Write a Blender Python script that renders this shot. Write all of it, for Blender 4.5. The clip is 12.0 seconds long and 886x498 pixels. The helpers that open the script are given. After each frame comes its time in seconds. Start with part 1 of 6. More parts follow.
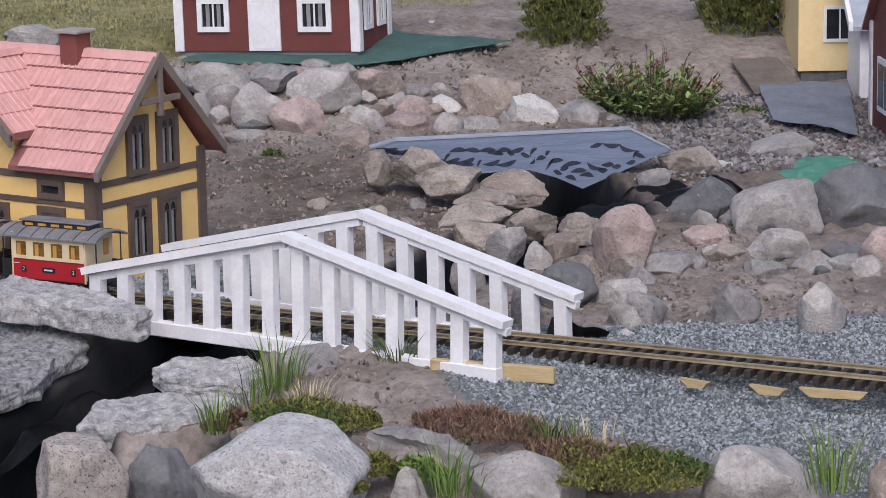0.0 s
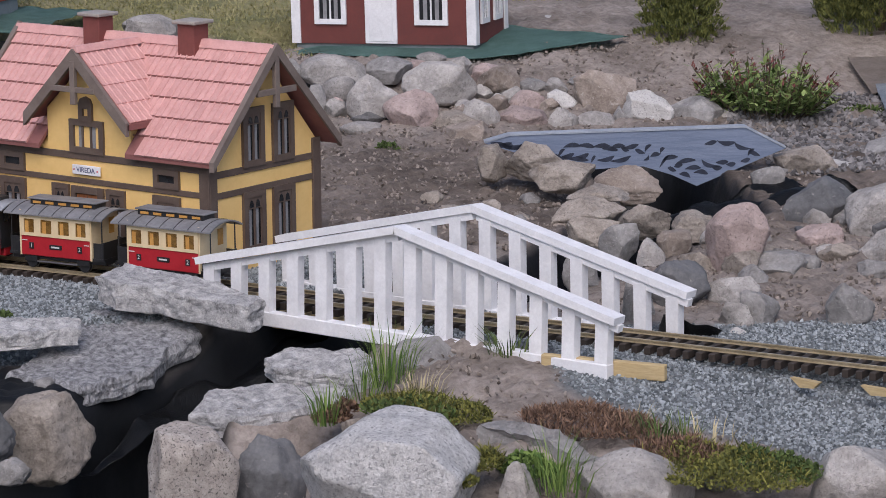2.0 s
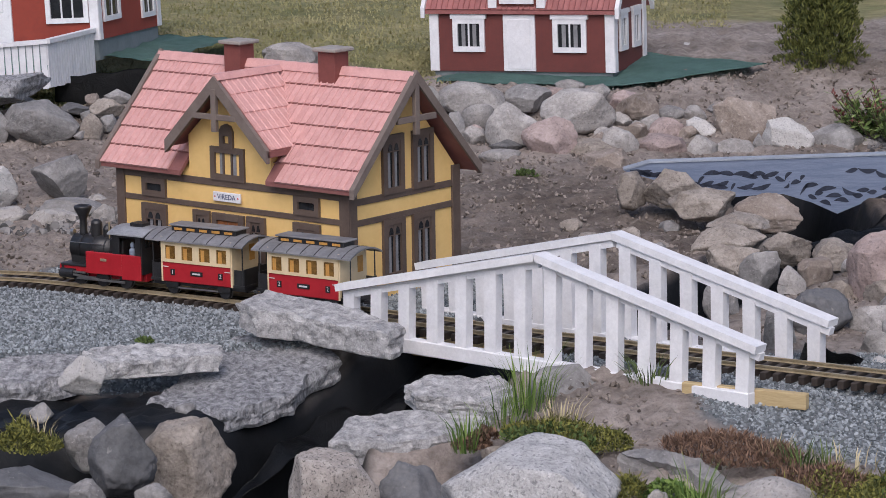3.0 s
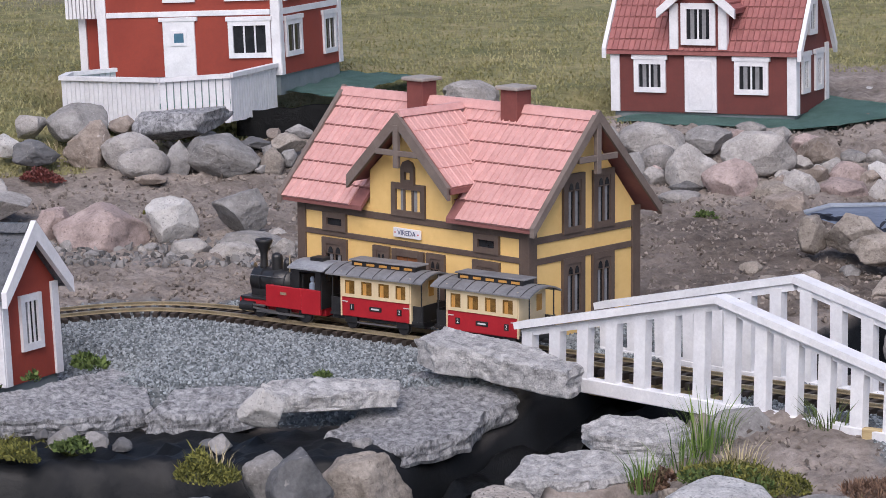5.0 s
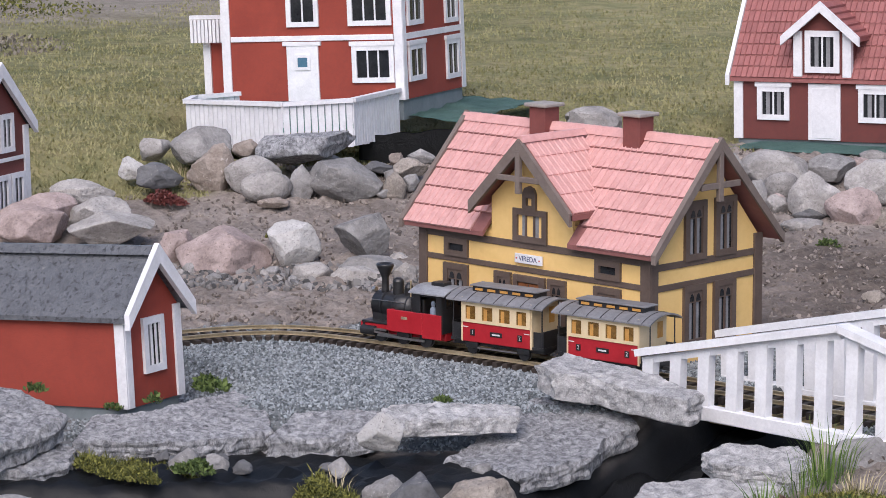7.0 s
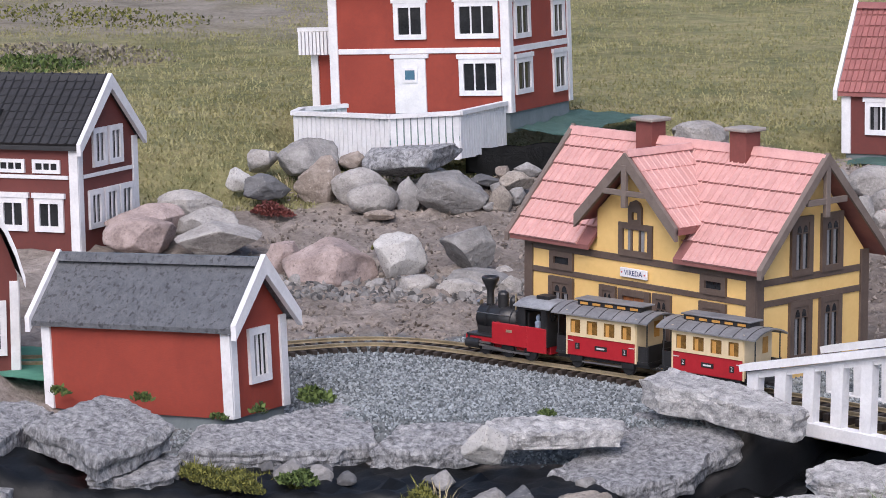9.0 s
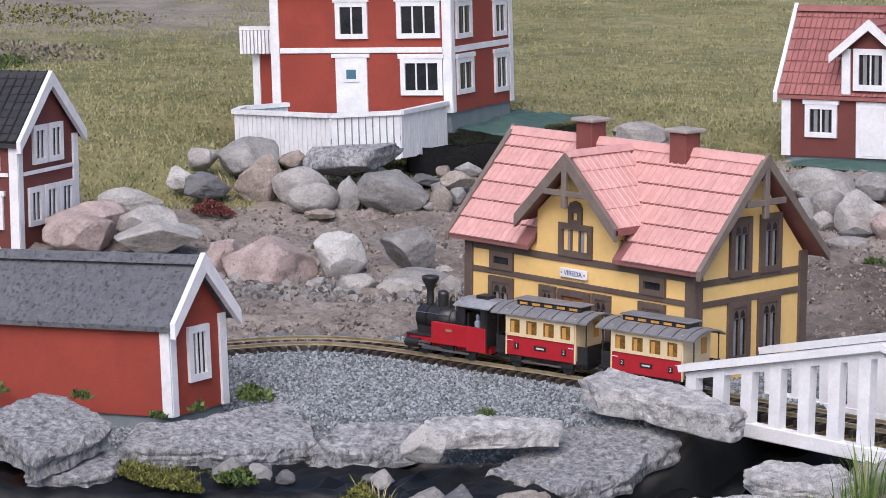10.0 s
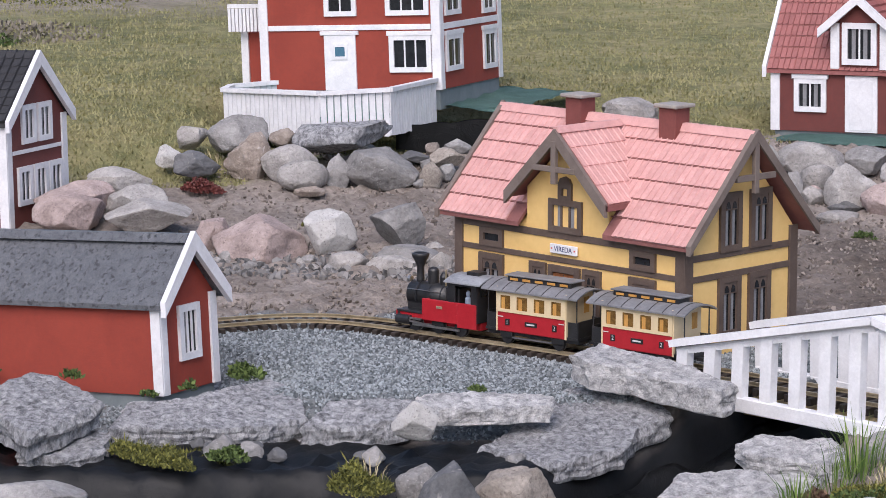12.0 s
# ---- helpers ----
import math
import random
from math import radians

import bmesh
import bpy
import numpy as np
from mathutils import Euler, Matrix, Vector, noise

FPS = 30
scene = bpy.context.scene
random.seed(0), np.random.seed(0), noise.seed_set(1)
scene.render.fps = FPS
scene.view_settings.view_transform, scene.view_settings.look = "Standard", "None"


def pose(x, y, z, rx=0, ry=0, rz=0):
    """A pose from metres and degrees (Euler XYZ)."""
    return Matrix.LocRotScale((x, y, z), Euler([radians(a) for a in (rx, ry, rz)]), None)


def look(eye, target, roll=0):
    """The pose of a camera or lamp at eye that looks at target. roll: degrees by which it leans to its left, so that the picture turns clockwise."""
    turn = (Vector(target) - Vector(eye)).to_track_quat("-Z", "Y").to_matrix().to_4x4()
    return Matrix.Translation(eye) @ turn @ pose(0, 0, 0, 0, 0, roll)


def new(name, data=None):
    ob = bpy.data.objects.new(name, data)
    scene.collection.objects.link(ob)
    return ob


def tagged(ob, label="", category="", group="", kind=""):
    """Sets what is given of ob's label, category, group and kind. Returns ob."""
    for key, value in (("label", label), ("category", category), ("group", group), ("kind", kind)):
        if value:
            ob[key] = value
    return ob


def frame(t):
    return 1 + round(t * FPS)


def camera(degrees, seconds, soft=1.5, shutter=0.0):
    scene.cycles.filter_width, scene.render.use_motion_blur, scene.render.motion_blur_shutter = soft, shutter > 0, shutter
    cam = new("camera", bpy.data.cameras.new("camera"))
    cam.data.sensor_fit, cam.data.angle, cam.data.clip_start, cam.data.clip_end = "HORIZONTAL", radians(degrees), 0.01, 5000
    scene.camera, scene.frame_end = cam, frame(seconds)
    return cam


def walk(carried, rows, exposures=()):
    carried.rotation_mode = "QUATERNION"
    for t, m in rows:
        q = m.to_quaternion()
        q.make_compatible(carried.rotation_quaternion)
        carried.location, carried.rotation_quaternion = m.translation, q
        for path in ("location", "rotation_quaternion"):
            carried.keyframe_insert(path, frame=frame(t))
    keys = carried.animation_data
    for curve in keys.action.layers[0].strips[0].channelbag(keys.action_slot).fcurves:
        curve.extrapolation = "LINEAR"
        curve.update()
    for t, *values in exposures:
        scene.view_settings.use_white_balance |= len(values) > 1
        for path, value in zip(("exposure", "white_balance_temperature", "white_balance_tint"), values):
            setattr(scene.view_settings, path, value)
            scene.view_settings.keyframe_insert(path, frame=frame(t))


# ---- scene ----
cam = camera(17.250, 12.0, soft=0.8)

# seconds, place, pitch, turn and lean of a camera on a slow pan
walk(cam, [
    (0.0, pose(3.8573, -4.3915, 1.1952, 79.036, 0, 34.388) @ pose(0, 0, 0, 0, 0, -0.946)),
    (0.5, pose(3.8640, -4.3905, 1.1971, 78.724, 0, 35.356) @ pose(0, 0, 0, 0, 0, -0.784)),
    (1.0, pose(3.8644, -4.3916, 1.1999, 78.694, 0, 35.610) @ pose(0, 0, 0, 0, 0, -0.610)),
    (1.5, pose(3.8656, -4.3940, 1.1998, 78.771, 0, 35.984) @ pose(0, 0, 0, 0, 0, -0.522)),
    (2.0, pose(3.8619, -4.3982, 1.1998, 78.926, 0, 36.642) @ pose(0, 0, 0, 0, 0, -0.480)),
    (2.5, pose(3.8576, -4.4005, 1.1983, 79.100, 0, 37.816) @ pose(0, 0, 0, 0, 0, -0.680)),
    (3.0, pose(3.8520, -4.4015, 1.1984, 79.502, 0, 39.325) @ pose(0, 0, 0, 0, 0, -0.862)),
    (5.0, pose(3.8392, -4.4108, 1.1964, 80.310, 0, 42.737) @ pose(0, 0, 0, 0, 0, -0.369)),
    (5.5, pose(3.8352, -4.4134, 1.1945, 80.486, 0, 43.514) @ pose(0, 0, 0, 0, 0, -0.245)),
    (6.0, pose(3.8358, -4.4146, 1.1943, 80.617, 0, 44.407) @ pose(0, 0, 0, 0, 0, -0.183)),
    (6.5, pose(3.8390, -4.4145, 1.1938, 80.751, 0, 45.018) @ pose(0, 0, 0, 0, 0, -0.403)),
    (6.7, pose(3.8400, -4.4133, 1.1964, 80.782, 0, 45.021) @ pose(0, 0, 0, 0, 0, -0.321)),
    (8.3, pose(3.8420, -4.4150, 1.2014, 81.055, 0, 46.362) @ pose(0, 0, 0, 0, 0, -0.004)),
    (8.5, pose(3.8446, -4.4172, 1.2015, 81.058, 0, 46.639) @ pose(0, 0, 0, 0, 0, -0.071)),
    (9.0, pose(3.8488, -4.4203, 1.2022, 81.054, 0, 47.239) @ pose(0, 0, 0, 0, 0, -0.091)),
    (9.5, pose(3.8506, -4.4240, 1.2010, 81.135, 0, 47.226) @ pose(0, 0, 0, 0, 0, -0.049)),
    (10.0, pose(3.8543, -4.4217, 1.2016, 81.059, 0, 46.075) @ pose(0, 0, 0, 0, 0, 0.386)),
    (10.5, pose(3.8556, -4.4166, 1.2011, 80.896, 0, 45.450) @ pose(0, 0, 0, 0, 0, 0.394)),
    (11.0, pose(3.8560, -4.4172, 1.2002, 80.712, 0, 45.292) @ pose(0, 0, 0, 0, 0, 0.312)),
    (11.5, pose(3.8540, -4.4192, 1.1999, 80.645, 0, 45.519) @ pose(0, 0, 0, 0, 0, 0.196)),
    (12.0, pose(3.8528, -4.4210, 1.2002, 80.614, 0, 45.871) @ pose(0, 0, 0, 0, 0, 0.031)),
], exposures=[(0.0, 0.24, 6500, 16), (0.5, 0.17, 6500, 16), (2.0, 0.12, 6500, 16), (3.0, 0.14, 6500, 16), (5.0, 0.34, 6500, 16), (9.0, 0.49, 6500, 16), (12.0, 0.5, 6500, 16)])

# ---- world and light: bright overcast day ----
world = bpy.data.worlds.new("overcast_sky")
scene.world = world
world.use_nodes = True
wn = world.node_tree.nodes
sky = wn.new("ShaderNodeTexSky")
sky.sky_type, sky.sun_disc = "NISHITA", False
sky.sun_elevation, sky.sun_rotation = radians(48), radians(147)
sky.air_density, sky.dust_density, sky.ozone_density = 1.0, 2.0, 1.5
wn["Background"].inputs["Strength"].default_value = 0.122
world.node_tree.links.new(sky.outputs["Color"], wn["Background"].inputs["Color"])
sun_data = bpy.data.lights.new("sun", "SUN")
sun_data.energy, sun_data.angle, sun_data.color = 2.0, radians(50), (1.0, 0.96, 0.93)
sun = new("sun", sun_data)
sun.matrix_world = look((3.2, -5.0, 6.6), (0.0, 0.0, 0.0))


# ---- materials ----
def surface(name, dark, light, size, rough=0.7, bump=0.0, bump_size=None, metal=0.0, vary=0.0, spots=None, spot_size=0.004, spot_cut=0.6, coat=0.0, grain=None, sharp=0.14):
    """A procedural surface: two colours over coarse and fine noise, optional speckles, relief and change from object to object."""
    m = bpy.data.materials.new(name)
    m.use_nodes = True
    n, l = m.node_tree.nodes, m.node_tree.links
    b = n["Principled BSDF"]
    co = n.new("ShaderNodeTexCoord")
    info = n.new("ShaderNodeObjectInfo")
    shift = n.new("ShaderNodeVectorMath")
    shift.operation = "MULTIPLY_ADD"
    l.new(info.outputs["Random"], shift.inputs[0])
    shift.inputs[1].default_value = (7.3, 3.1, 5.7)
    l.new(co.outputs["Object"], shift.inputs[2])
    vec = shift.outputs[0]
    if grain:
        mp = n.new("ShaderNodeMapping")
        mp.inputs["Scale"].default_value = grain
        l.new(vec, mp.inputs["Vector"])
        vec = mp.outputs[0]

    def noisy(sz, detail, rgh):
        t = n.new("ShaderNodeTexNoise")
        t.inputs["Scale"].default_value, t.inputs["Detail"].default_value, t.inputs["Roughness"].default_value = 1.0 / sz, detail, rgh
        t.inputs["Distortion"].default_value = 0.5
        l.new(vec, t.inputs["Vector"])
        return t.outputs["Fac"]

    big, small = noisy(size, 4, 0.6), noisy(size * 0.13, 5, 0.65)
    mixf = n.new("ShaderNodeMath")
    mixf.operation = "MULTIPLY_ADD"
    l.new(small, mixf.inputs[0])
    mixf.inputs[1].default_value = 0.42
    half = n.new("ShaderNodeMath")
    half.operation = "MULTIPLY"
    l.new(big, half.inputs[0])
    half.inputs[1].default_value = 0.58
    l.new(half.outputs[0], mixf.inputs[2])
    ramp = n.new("ShaderNodeValToRGB")
    ramp.color_ramp.elements[0].position, ramp.color_ramp.elements[1].position = 0.5 - sharp, 0.5 + sharp
    ramp.color_ramp.elements[0].color, ramp.color_ramp.elements[1].color = (*dark, 1), (*light, 1)
    l.new(mixf.outputs[0], ramp.inputs[0])
    col = ramp.outputs[0]
    if spots:
        sp = noisy(spot_size, 2, 0.5)
        cut = n.new("ShaderNodeMapRange")
        cut.inputs["From Min"].default_value, cut.inputs["From Max"].default_value = spot_cut, spot_cut + 0.13
        l.new(sp, cut.inputs["Value"])
        mx = n.new("ShaderNodeMix")
        mx.data_type = "RGBA"
        l.new(cut.outputs[0], mx.inputs["Factor"])
        l.new(col, mx.inputs["A"])
        mx.inputs["B"].default_value = (*spots, 1)
        col = mx.outputs["Result"]
    if vary:
        hsv = n.new("ShaderNodeHueSaturation")
        val = n.new("ShaderNodeMapRange")
        val.inputs["To Min"].default_value, val.inputs["To Max"].default_value = 1 - vary, 1 + vary
        l.new(info.outputs["Random"], val.inputs["Value"])
        l.new(val.outputs[0], hsv.inputs["Value"])
        l.new(col, hsv.inputs["Color"])
        col = hsv.outputs[0]
    l.new(col, b.inputs["Base Color"])
    b.inputs["Metallic"].default_value = metal
    b.inputs["Coat Weight"].default_value = coat
    rr = n.new("ShaderNodeMapRange")
    rr.inputs["To Min"].default_value, rr.inputs["To Max"].default_value = max(rough - 0.12, 0.02), min(rough + 0.12, 1)
    l.new(small, rr.inputs["Value"])
    l.new(rr.outputs[0], b.inputs["Roughness"])
    if bump:
        bp = n.new("ShaderNodeBump")
        bp.inputs["Strength"].default_value = 1.0
        bp.inputs["Distance"].default_value = bump
        l.new(noisy(bump_size or size * 0.1, 6, 0.7), bp.inputs["Height"])
        l.new(bp.outputs[0], b.inputs["Normal"])
    return m


WHITE = surface("white_paint", (0.64, 0.64, 0.665), (0.8, 0.8, 0.825), 0.05, 0.55, 0.0006, 0.006)
BRIDGE_WHITE = surface("fresh_white_paint", (0.68, 0.68, 0.7), (0.84, 0.84, 0.86), 0.05, 0.5, 0.0008, 0.004)
YELLOW = surface("ochre_yellow_paint", (0.75, 0.49, 0.175), (0.84, 0.57, 0.225), 0.12, 0.65, 0.0005, 0.004)
BROWN = surface("umber_brown_paint", (0.085, 0.057, 0.045), (0.125, 0.09, 0.072), 0.05, 0.65, 0.0005, 0.004)
BARGE = surface("weathered_brown_board", (0.14, 0.107, 0.092), (0.2, 0.16, 0.138), 0.05, 0.7, 0.0006, 0.004)
RED = surface("falu_red_paint", (0.24, 0.036, 0.022), (0.31, 0.05, 0.03), 0.1, 0.75, 0.0005, 0.004)
DARKRED = surface("dark_falu_red_paint", (0.115, 0.03, 0.026), (0.155, 0.04, 0.034), 0.1, 0.75, 0.0005, 0.004)
TILE = surface("pink_red_roof_tile", (0.54, 0.28, 0.258), (0.66, 0.37, 0.345), 0.03, 0.55, 0.0006, 0.003, vary=0.06)
TILE_EDGE = surface("red_roof_under_edge", (0.2, 0.075, 0.068), (0.26, 0.105, 0.095), 0.03, 0.7)
OLDTILE = surface("faded_red_roof_tile", (0.25, 0.085, 0.08), (0.34, 0.13, 0.12), 0.03, 0.6, 0.0006, 0.003, vary=0.1)
BLACKTILE = surface("black_roof_tile", (0.015, 0.015, 0.017), (0.03, 0.03, 0.034), 0.03, 0.6, 0.0006, 0.003, vary=0.1)
FELT = surface("grey_roofing_felt", (0.075, 0.08, 0.09), (0.145, 0.153, 0.168), 0.022, 0.38, 0.004, 0.012, spots=(0.04, 0.042, 0.047), spot_size=0.009, spot_cut=0.55)
CHIMNEY = surface("dull_red_chimney_paint", (0.16, 0.045, 0.038), (0.22, 0.065, 0.055), 0.04, 0.7)
NUMBERS = surface("pale_lettering_paint", (0.55, 0.55, 0.54), (0.65, 0.65, 0.64), 0.02, 0.5)
CAP = surface("grey_chimney_cap", (0.25, 0.22, 0.2), (0.36, 0.33, 0.3), 0.03, 0.7)
FOUND = surface("grey_painted_plinth", (0.14, 0.17, 0.18), (0.2, 0.23, 0.24), 0.06, 0.75)
DOORWOOD = surface("orange_brown_door_wood", (0.2, 0.065, 0.022), (0.34, 0.13, 0.045), 0.05, 0.45, 0.0004, 0.004, grain=(6, 6, 0.7))
GLASS = surface("dark_window_glass", (0.012, 0.014, 0.016), (0.03, 0.032, 0.036), 0.04, 0.12)
CURTAIN = surface("pale_window_curtain", (0.17, 0.17, 0.18), (0.27, 0.27, 0.285), 0.03, 0.8)
AMBERGLASS = surface("amber_lit_coach_glass", (0.09, 0.045, 0.012), (0.26, 0.145, 0.04), 0.02, 0.12)
BLUEGLASS = surface("blue_window_pane", (0.06, 0.15, 0.22), (0.1, 0.2, 0.28), 0.03, 0.15)
INK = surface("blue_black_lettering", (0.03, 0.04, 0.12), (0.04, 0.06, 0.16), 0.02, 0.6)
SIGNRED = surface("red_sign_mark", (0.5, 0.04, 0.04), (0.55, 0.06, 0.05), 0.02, 0.6)
PALEROCK = surface("pale_granite", (0.2, 0.188, 0.178), (0.5, 0.475, 0.455), 0.07, 0.85, 0.006, 0.013, vary=0.16, spots=(0.2, 0.19, 0.182), spot_size=0.0042, spot_cut=0.6, sharp=0.16)
LIGHTROCK = surface("light_grey_granite", (0.38, 0.37, 0.36), (0.62, 0.605, 0.59), 0.05, 0.85, 0.006, 0.013, vary=0.08, spots=(0.27, 0.26, 0.255), spot_size=0.004, spot_cut=0.58, sharp=0.16)
GREYROCK = surface("grey_granite", (0.14, 0.135, 0.132), (0.38, 0.368, 0.36), 0.08, 0.85, 0.006, 0.013, vary=0.12, spots=(0.45, 0.43, 0.42), spot_size=0.0045, spot_cut=0.64, sharp=0.16)
PINKROCK = surface("pink_granite", (0.22, 0.17, 0.158), (0.5, 0.4, 0.375), 0.06, 0.85, 0.004, 0.012, vary=0.12, spots=(0.2, 0.155, 0.145), spot_size=0.006, spot_cut=0.6, sharp=0.16)
BROWNROCK = surface("brown_stained_rock", (0.17, 0.135, 0.11), (0.38, 0.325, 0.285), 0.05, 0.85, 0.004, 0.012, vary=0.15, spots=(0.42, 0.375, 0.34), spot_size=0.012, spot_cut=0.62, sharp=0.15)
TANROCK = surface("tan_gneiss", (0.15, 0.128, 0.108), (0.41, 0.365, 0.322), 0.05, 0.85, 0.005, 0.014, vary=0.1, spots=(0.16, 0.135, 0.115), spot_size=0.008, spot_cut=0.6, sharp=0.15)
DARKROCK = surface("dark_slate_rock", (0.06, 0.06, 0.062), (0.155, 0.152, 0.152), 0.05, 0.8, 0.004, 0.02, vary=0.12, sharp=0.11)
SLATEROCK = surface("blue_grey_slate_rock", (0.06, 0.062, 0.067), (0.16, 0.161, 0.167), 0.07, 0.75, 0.002, 0.01, vary=0.18, spots=(0.27, 0.26, 0.25), spot_size=0.014, spot_cut=0.66, sharp=0.17)
WHITEROCK = surface("white_grey_granite", (0.36, 0.357, 0.36), (0.72, 0.71, 0.705), 0.025, 0.85, 0.008, 0.009, spots=(0.3, 0.3, 0.305), spot_size=0.006, spot_cut=0.55, sharp=0.14)
SLABROCK = surface("rough_grey_flagstone", (0.1, 0.102, 0.11), (0.54, 0.54, 0.555), 0.012, 0.9, 0.009, 0.007, vary=0.08, sharp=0.12, grain=(1, 1, 0.6))
SPLITROCK = surface("pale_split_stone", (0.2, 0.198, 0.202), (0.66, 0.65, 0.645), 0.022, 0.9, 0.009, 0.011, vary=0.06, sharp=0.13)
GRANITE = surface("speckled_granite", (0.24, 0.21, 0.19), (0.46, 0.42, 0.385), 0.02, 0.85, 0.003, 0.008, spots=(0.09, 0.082, 0.075), spot_size=0.0045, spot_cut=0.56, sharp=0.14)
LINER = surface("black_pond_liner", (0.006, 0.007, 0.008), (0.014, 0.015, 0.017), 0.1, 0.42, 0.004, 0.05)
BRASS = surface("dull_brass_rail", (0.3, 0.24, 0.145), (0.5, 0.42, 0.29), 0.03, 0.4, metal=0.45)
PAINTDAB = surface("blue_black_paint", (0.012, 0.016, 0.03), (0.035, 0.045, 0.075), 0.02, 0.5)
SLEEPER = surface("dark_brown_plastic_sleeper", (0.022, 0.016, 0.013), (0.05, 0.037, 0.03), 0.02, 0.6)
PLYWOOD = surface("yellowish_timber_board", (0.4, 0.29, 0.14), (0.55, 0.43, 0.24), 0.05, 0.7, 0.0008, 0.006, grain=(0.6, 5, 5))
LOCOBLACK = surface("satin_black_metal", (0.012, 0.012, 0.013), (0.03, 0.03, 0.032), 0.03, 0.38)
LOCORED = surface("satin_red_metal", (0.34, 0.013, 0.02), (0.43, 0.02, 0.029), 0.03, 0.35)
CREAM = surface("cream_coach_paint", (0.62, 0.49, 0.3), (0.72, 0.58, 0.37), 0.04, 0.45)
ROOFGREY = surface("grey_coach_roof", (0.13, 0.13, 0.135), (0.24, 0.24, 0.25), 0.04, 0.5)
CABROOF = surface("pale_worn_cab_roof", (0.16, 0.165, 0.175), (0.36, 0.37, 0.39), 0.04, 0.4)
STEEL = surface("bright_rod_steel", (0.35, 0.34, 0.33), (0.5, 0.48, 0.46), 0.02, 0.35, metal=0.9)
LAMPGLOW = surface("amber_interior_wood", (0.42, 0.2, 0.04), (0.6, 0.32, 0.08), 0.02, 0.6)
DOLLBLUE = surface("blue_grey_figure", (0.2, 0.25, 0.34), (0.28, 0.34, 0.42), 0.01, 0.7)
PLANKBLUE = surface("blue_grey_plank_paint", (0.125, 0.165, 0.25), (0.2, 0.245, 0.34), 0.05, 0.65, 0.001, 0.01, grain=(0.5, 6, 6))
GREENCLOTH = surface("faded_green_sheet", (0.12, 0.36, 0.27), (0.19, 0.5, 0.38), 0.05, 0.8, 0.003, 0.03)
TEALBOARD = surface("teal_weathered_board", (0.085, 0.175, 0.158), (0.15, 0.27, 0.245), 0.06, 0.75, 0.001, 0.01)
GREYSHEET = surface("grey_blue_sheeting", (0.25, 0.285, 0.34), (0.37, 0.41, 0.47), 0.06, 0.7, 0.004, 0.03)
DIRTCLOTH = surface("soiled_brown_ground_cloth", (0.23, 0.195, 0.172), (0.35, 0.305, 0.275), 0.05, 0.85, 0.002, 0.02)
PALEYELLOW = surface("pale_yellow_paint", (0.68, 0.52, 0.26), (0.78, 0.62, 0.34), 0.08, 0.65, 0.0005, 0.004)
HOSE = surface("black_corrugated_hose", (0.01, 0.01, 0.011), (0.025, 0.025, 0.027), 0.03, 0.45)
SEDUM = surface("dark_red_succulent", (0.09, 0.02, 0.018), (0.19, 0.05, 0.04), 0.02, 0.6)
LAWNGREEN = surface("short_lawn_blade", (0.205, 0.2, 0.085), (0.33, 0.305, 0.155), 0.5, 0.8)
BARK = surface("brown_bark", (0.06, 0.045, 0.03), (0.12, 0.09, 0.06), 0.02, 0.85)


# ---- building helpers ----
def part(name, bm, material, parent=None, label="", kind="", smooth=False):
    me = bpy.data.meshes.new(name)
    bmesh.ops.recalc_face_normals(bm, faces=bm.faces)
    bm.to_mesh(me)
    bm.free()
    me.materials.append(material)
    if smooth:
        me.polygons.foreach_set("use_smooth", [True] * len(me.polygons))
    ob = new(name, me)
    ob.parent = parent
    return tagged(ob, label=label, kind=kind)


def thing(name, label, category, m=None, group="", kind=""):
    ob = new(name)
    ob.empty_display_size = 0.05
    if m is not None:
        ob.matrix_basis = m
    return tagged(ob, label, category, group, kind)


def block(x0, x1, y0, y1, z0, z1, bevel=0.0, bm=None):
    bm = bm or bmesh.new()
    made = bmesh.ops.create_cube(bm, size=1, matrix=Matrix.Translation(((x0 + x1) / 2, (y0 + y1) / 2, (z0 + z1) / 2)) @ Matrix.Diagonal((x1 - x0, y1 - y0, z1 - z0, 1)))
    if bevel:
        edges = {e for v in made["verts"] for e in v.link_edges}
        bmesh.ops.bevel(bm, geom=list(edges), offset=bevel, segments=1, affect="EDGES")
    return bm


def prism(outline, a, b, axis="x", bm=None):
    """An outline of two coordinates, drawn out along the third from a to b."""
    bm = bm or bmesh.new()
    put = {"x": lambda u, v, w: (w, u, v), "y": lambda u, v, w: (u, w, v), "z": lambda u, v, w: (u, v, w)}[axis]
    lo = [bm.verts.new(put(u, v, a)) for u, v in outline]
    hi = [bm.verts.new(put(u, v, b)) for u, v in outline]
    bm.faces.new(lo[::-1])
    bm.faces.new(hi)
    for i in range(len(lo)):
        j = (i + 1) % len(lo)
        bm.faces.new((lo[i], lo[j], hi[j], hi[i]))
    return bm


def beam(p, q, width, height, bm=None, up=(0, 0, 1)):
    """A square bar from p to q."""
    bm = bm or bmesh.new()
    p, q = Vector(p), Vector(q)
    d = (q - p).normalized()
    side = d.cross(Vector(up)).normalized()
    top = side.cross(d)
    rot = Matrix((side, d, top)).transposed().to_4x4()
    bmesh.ops.create_cube(bm, size=1, matrix=Matrix.Translation((p + q) / 2) @ rot @ Matrix.Diagonal((width, (q - p).length, height, 1)))
    return bm


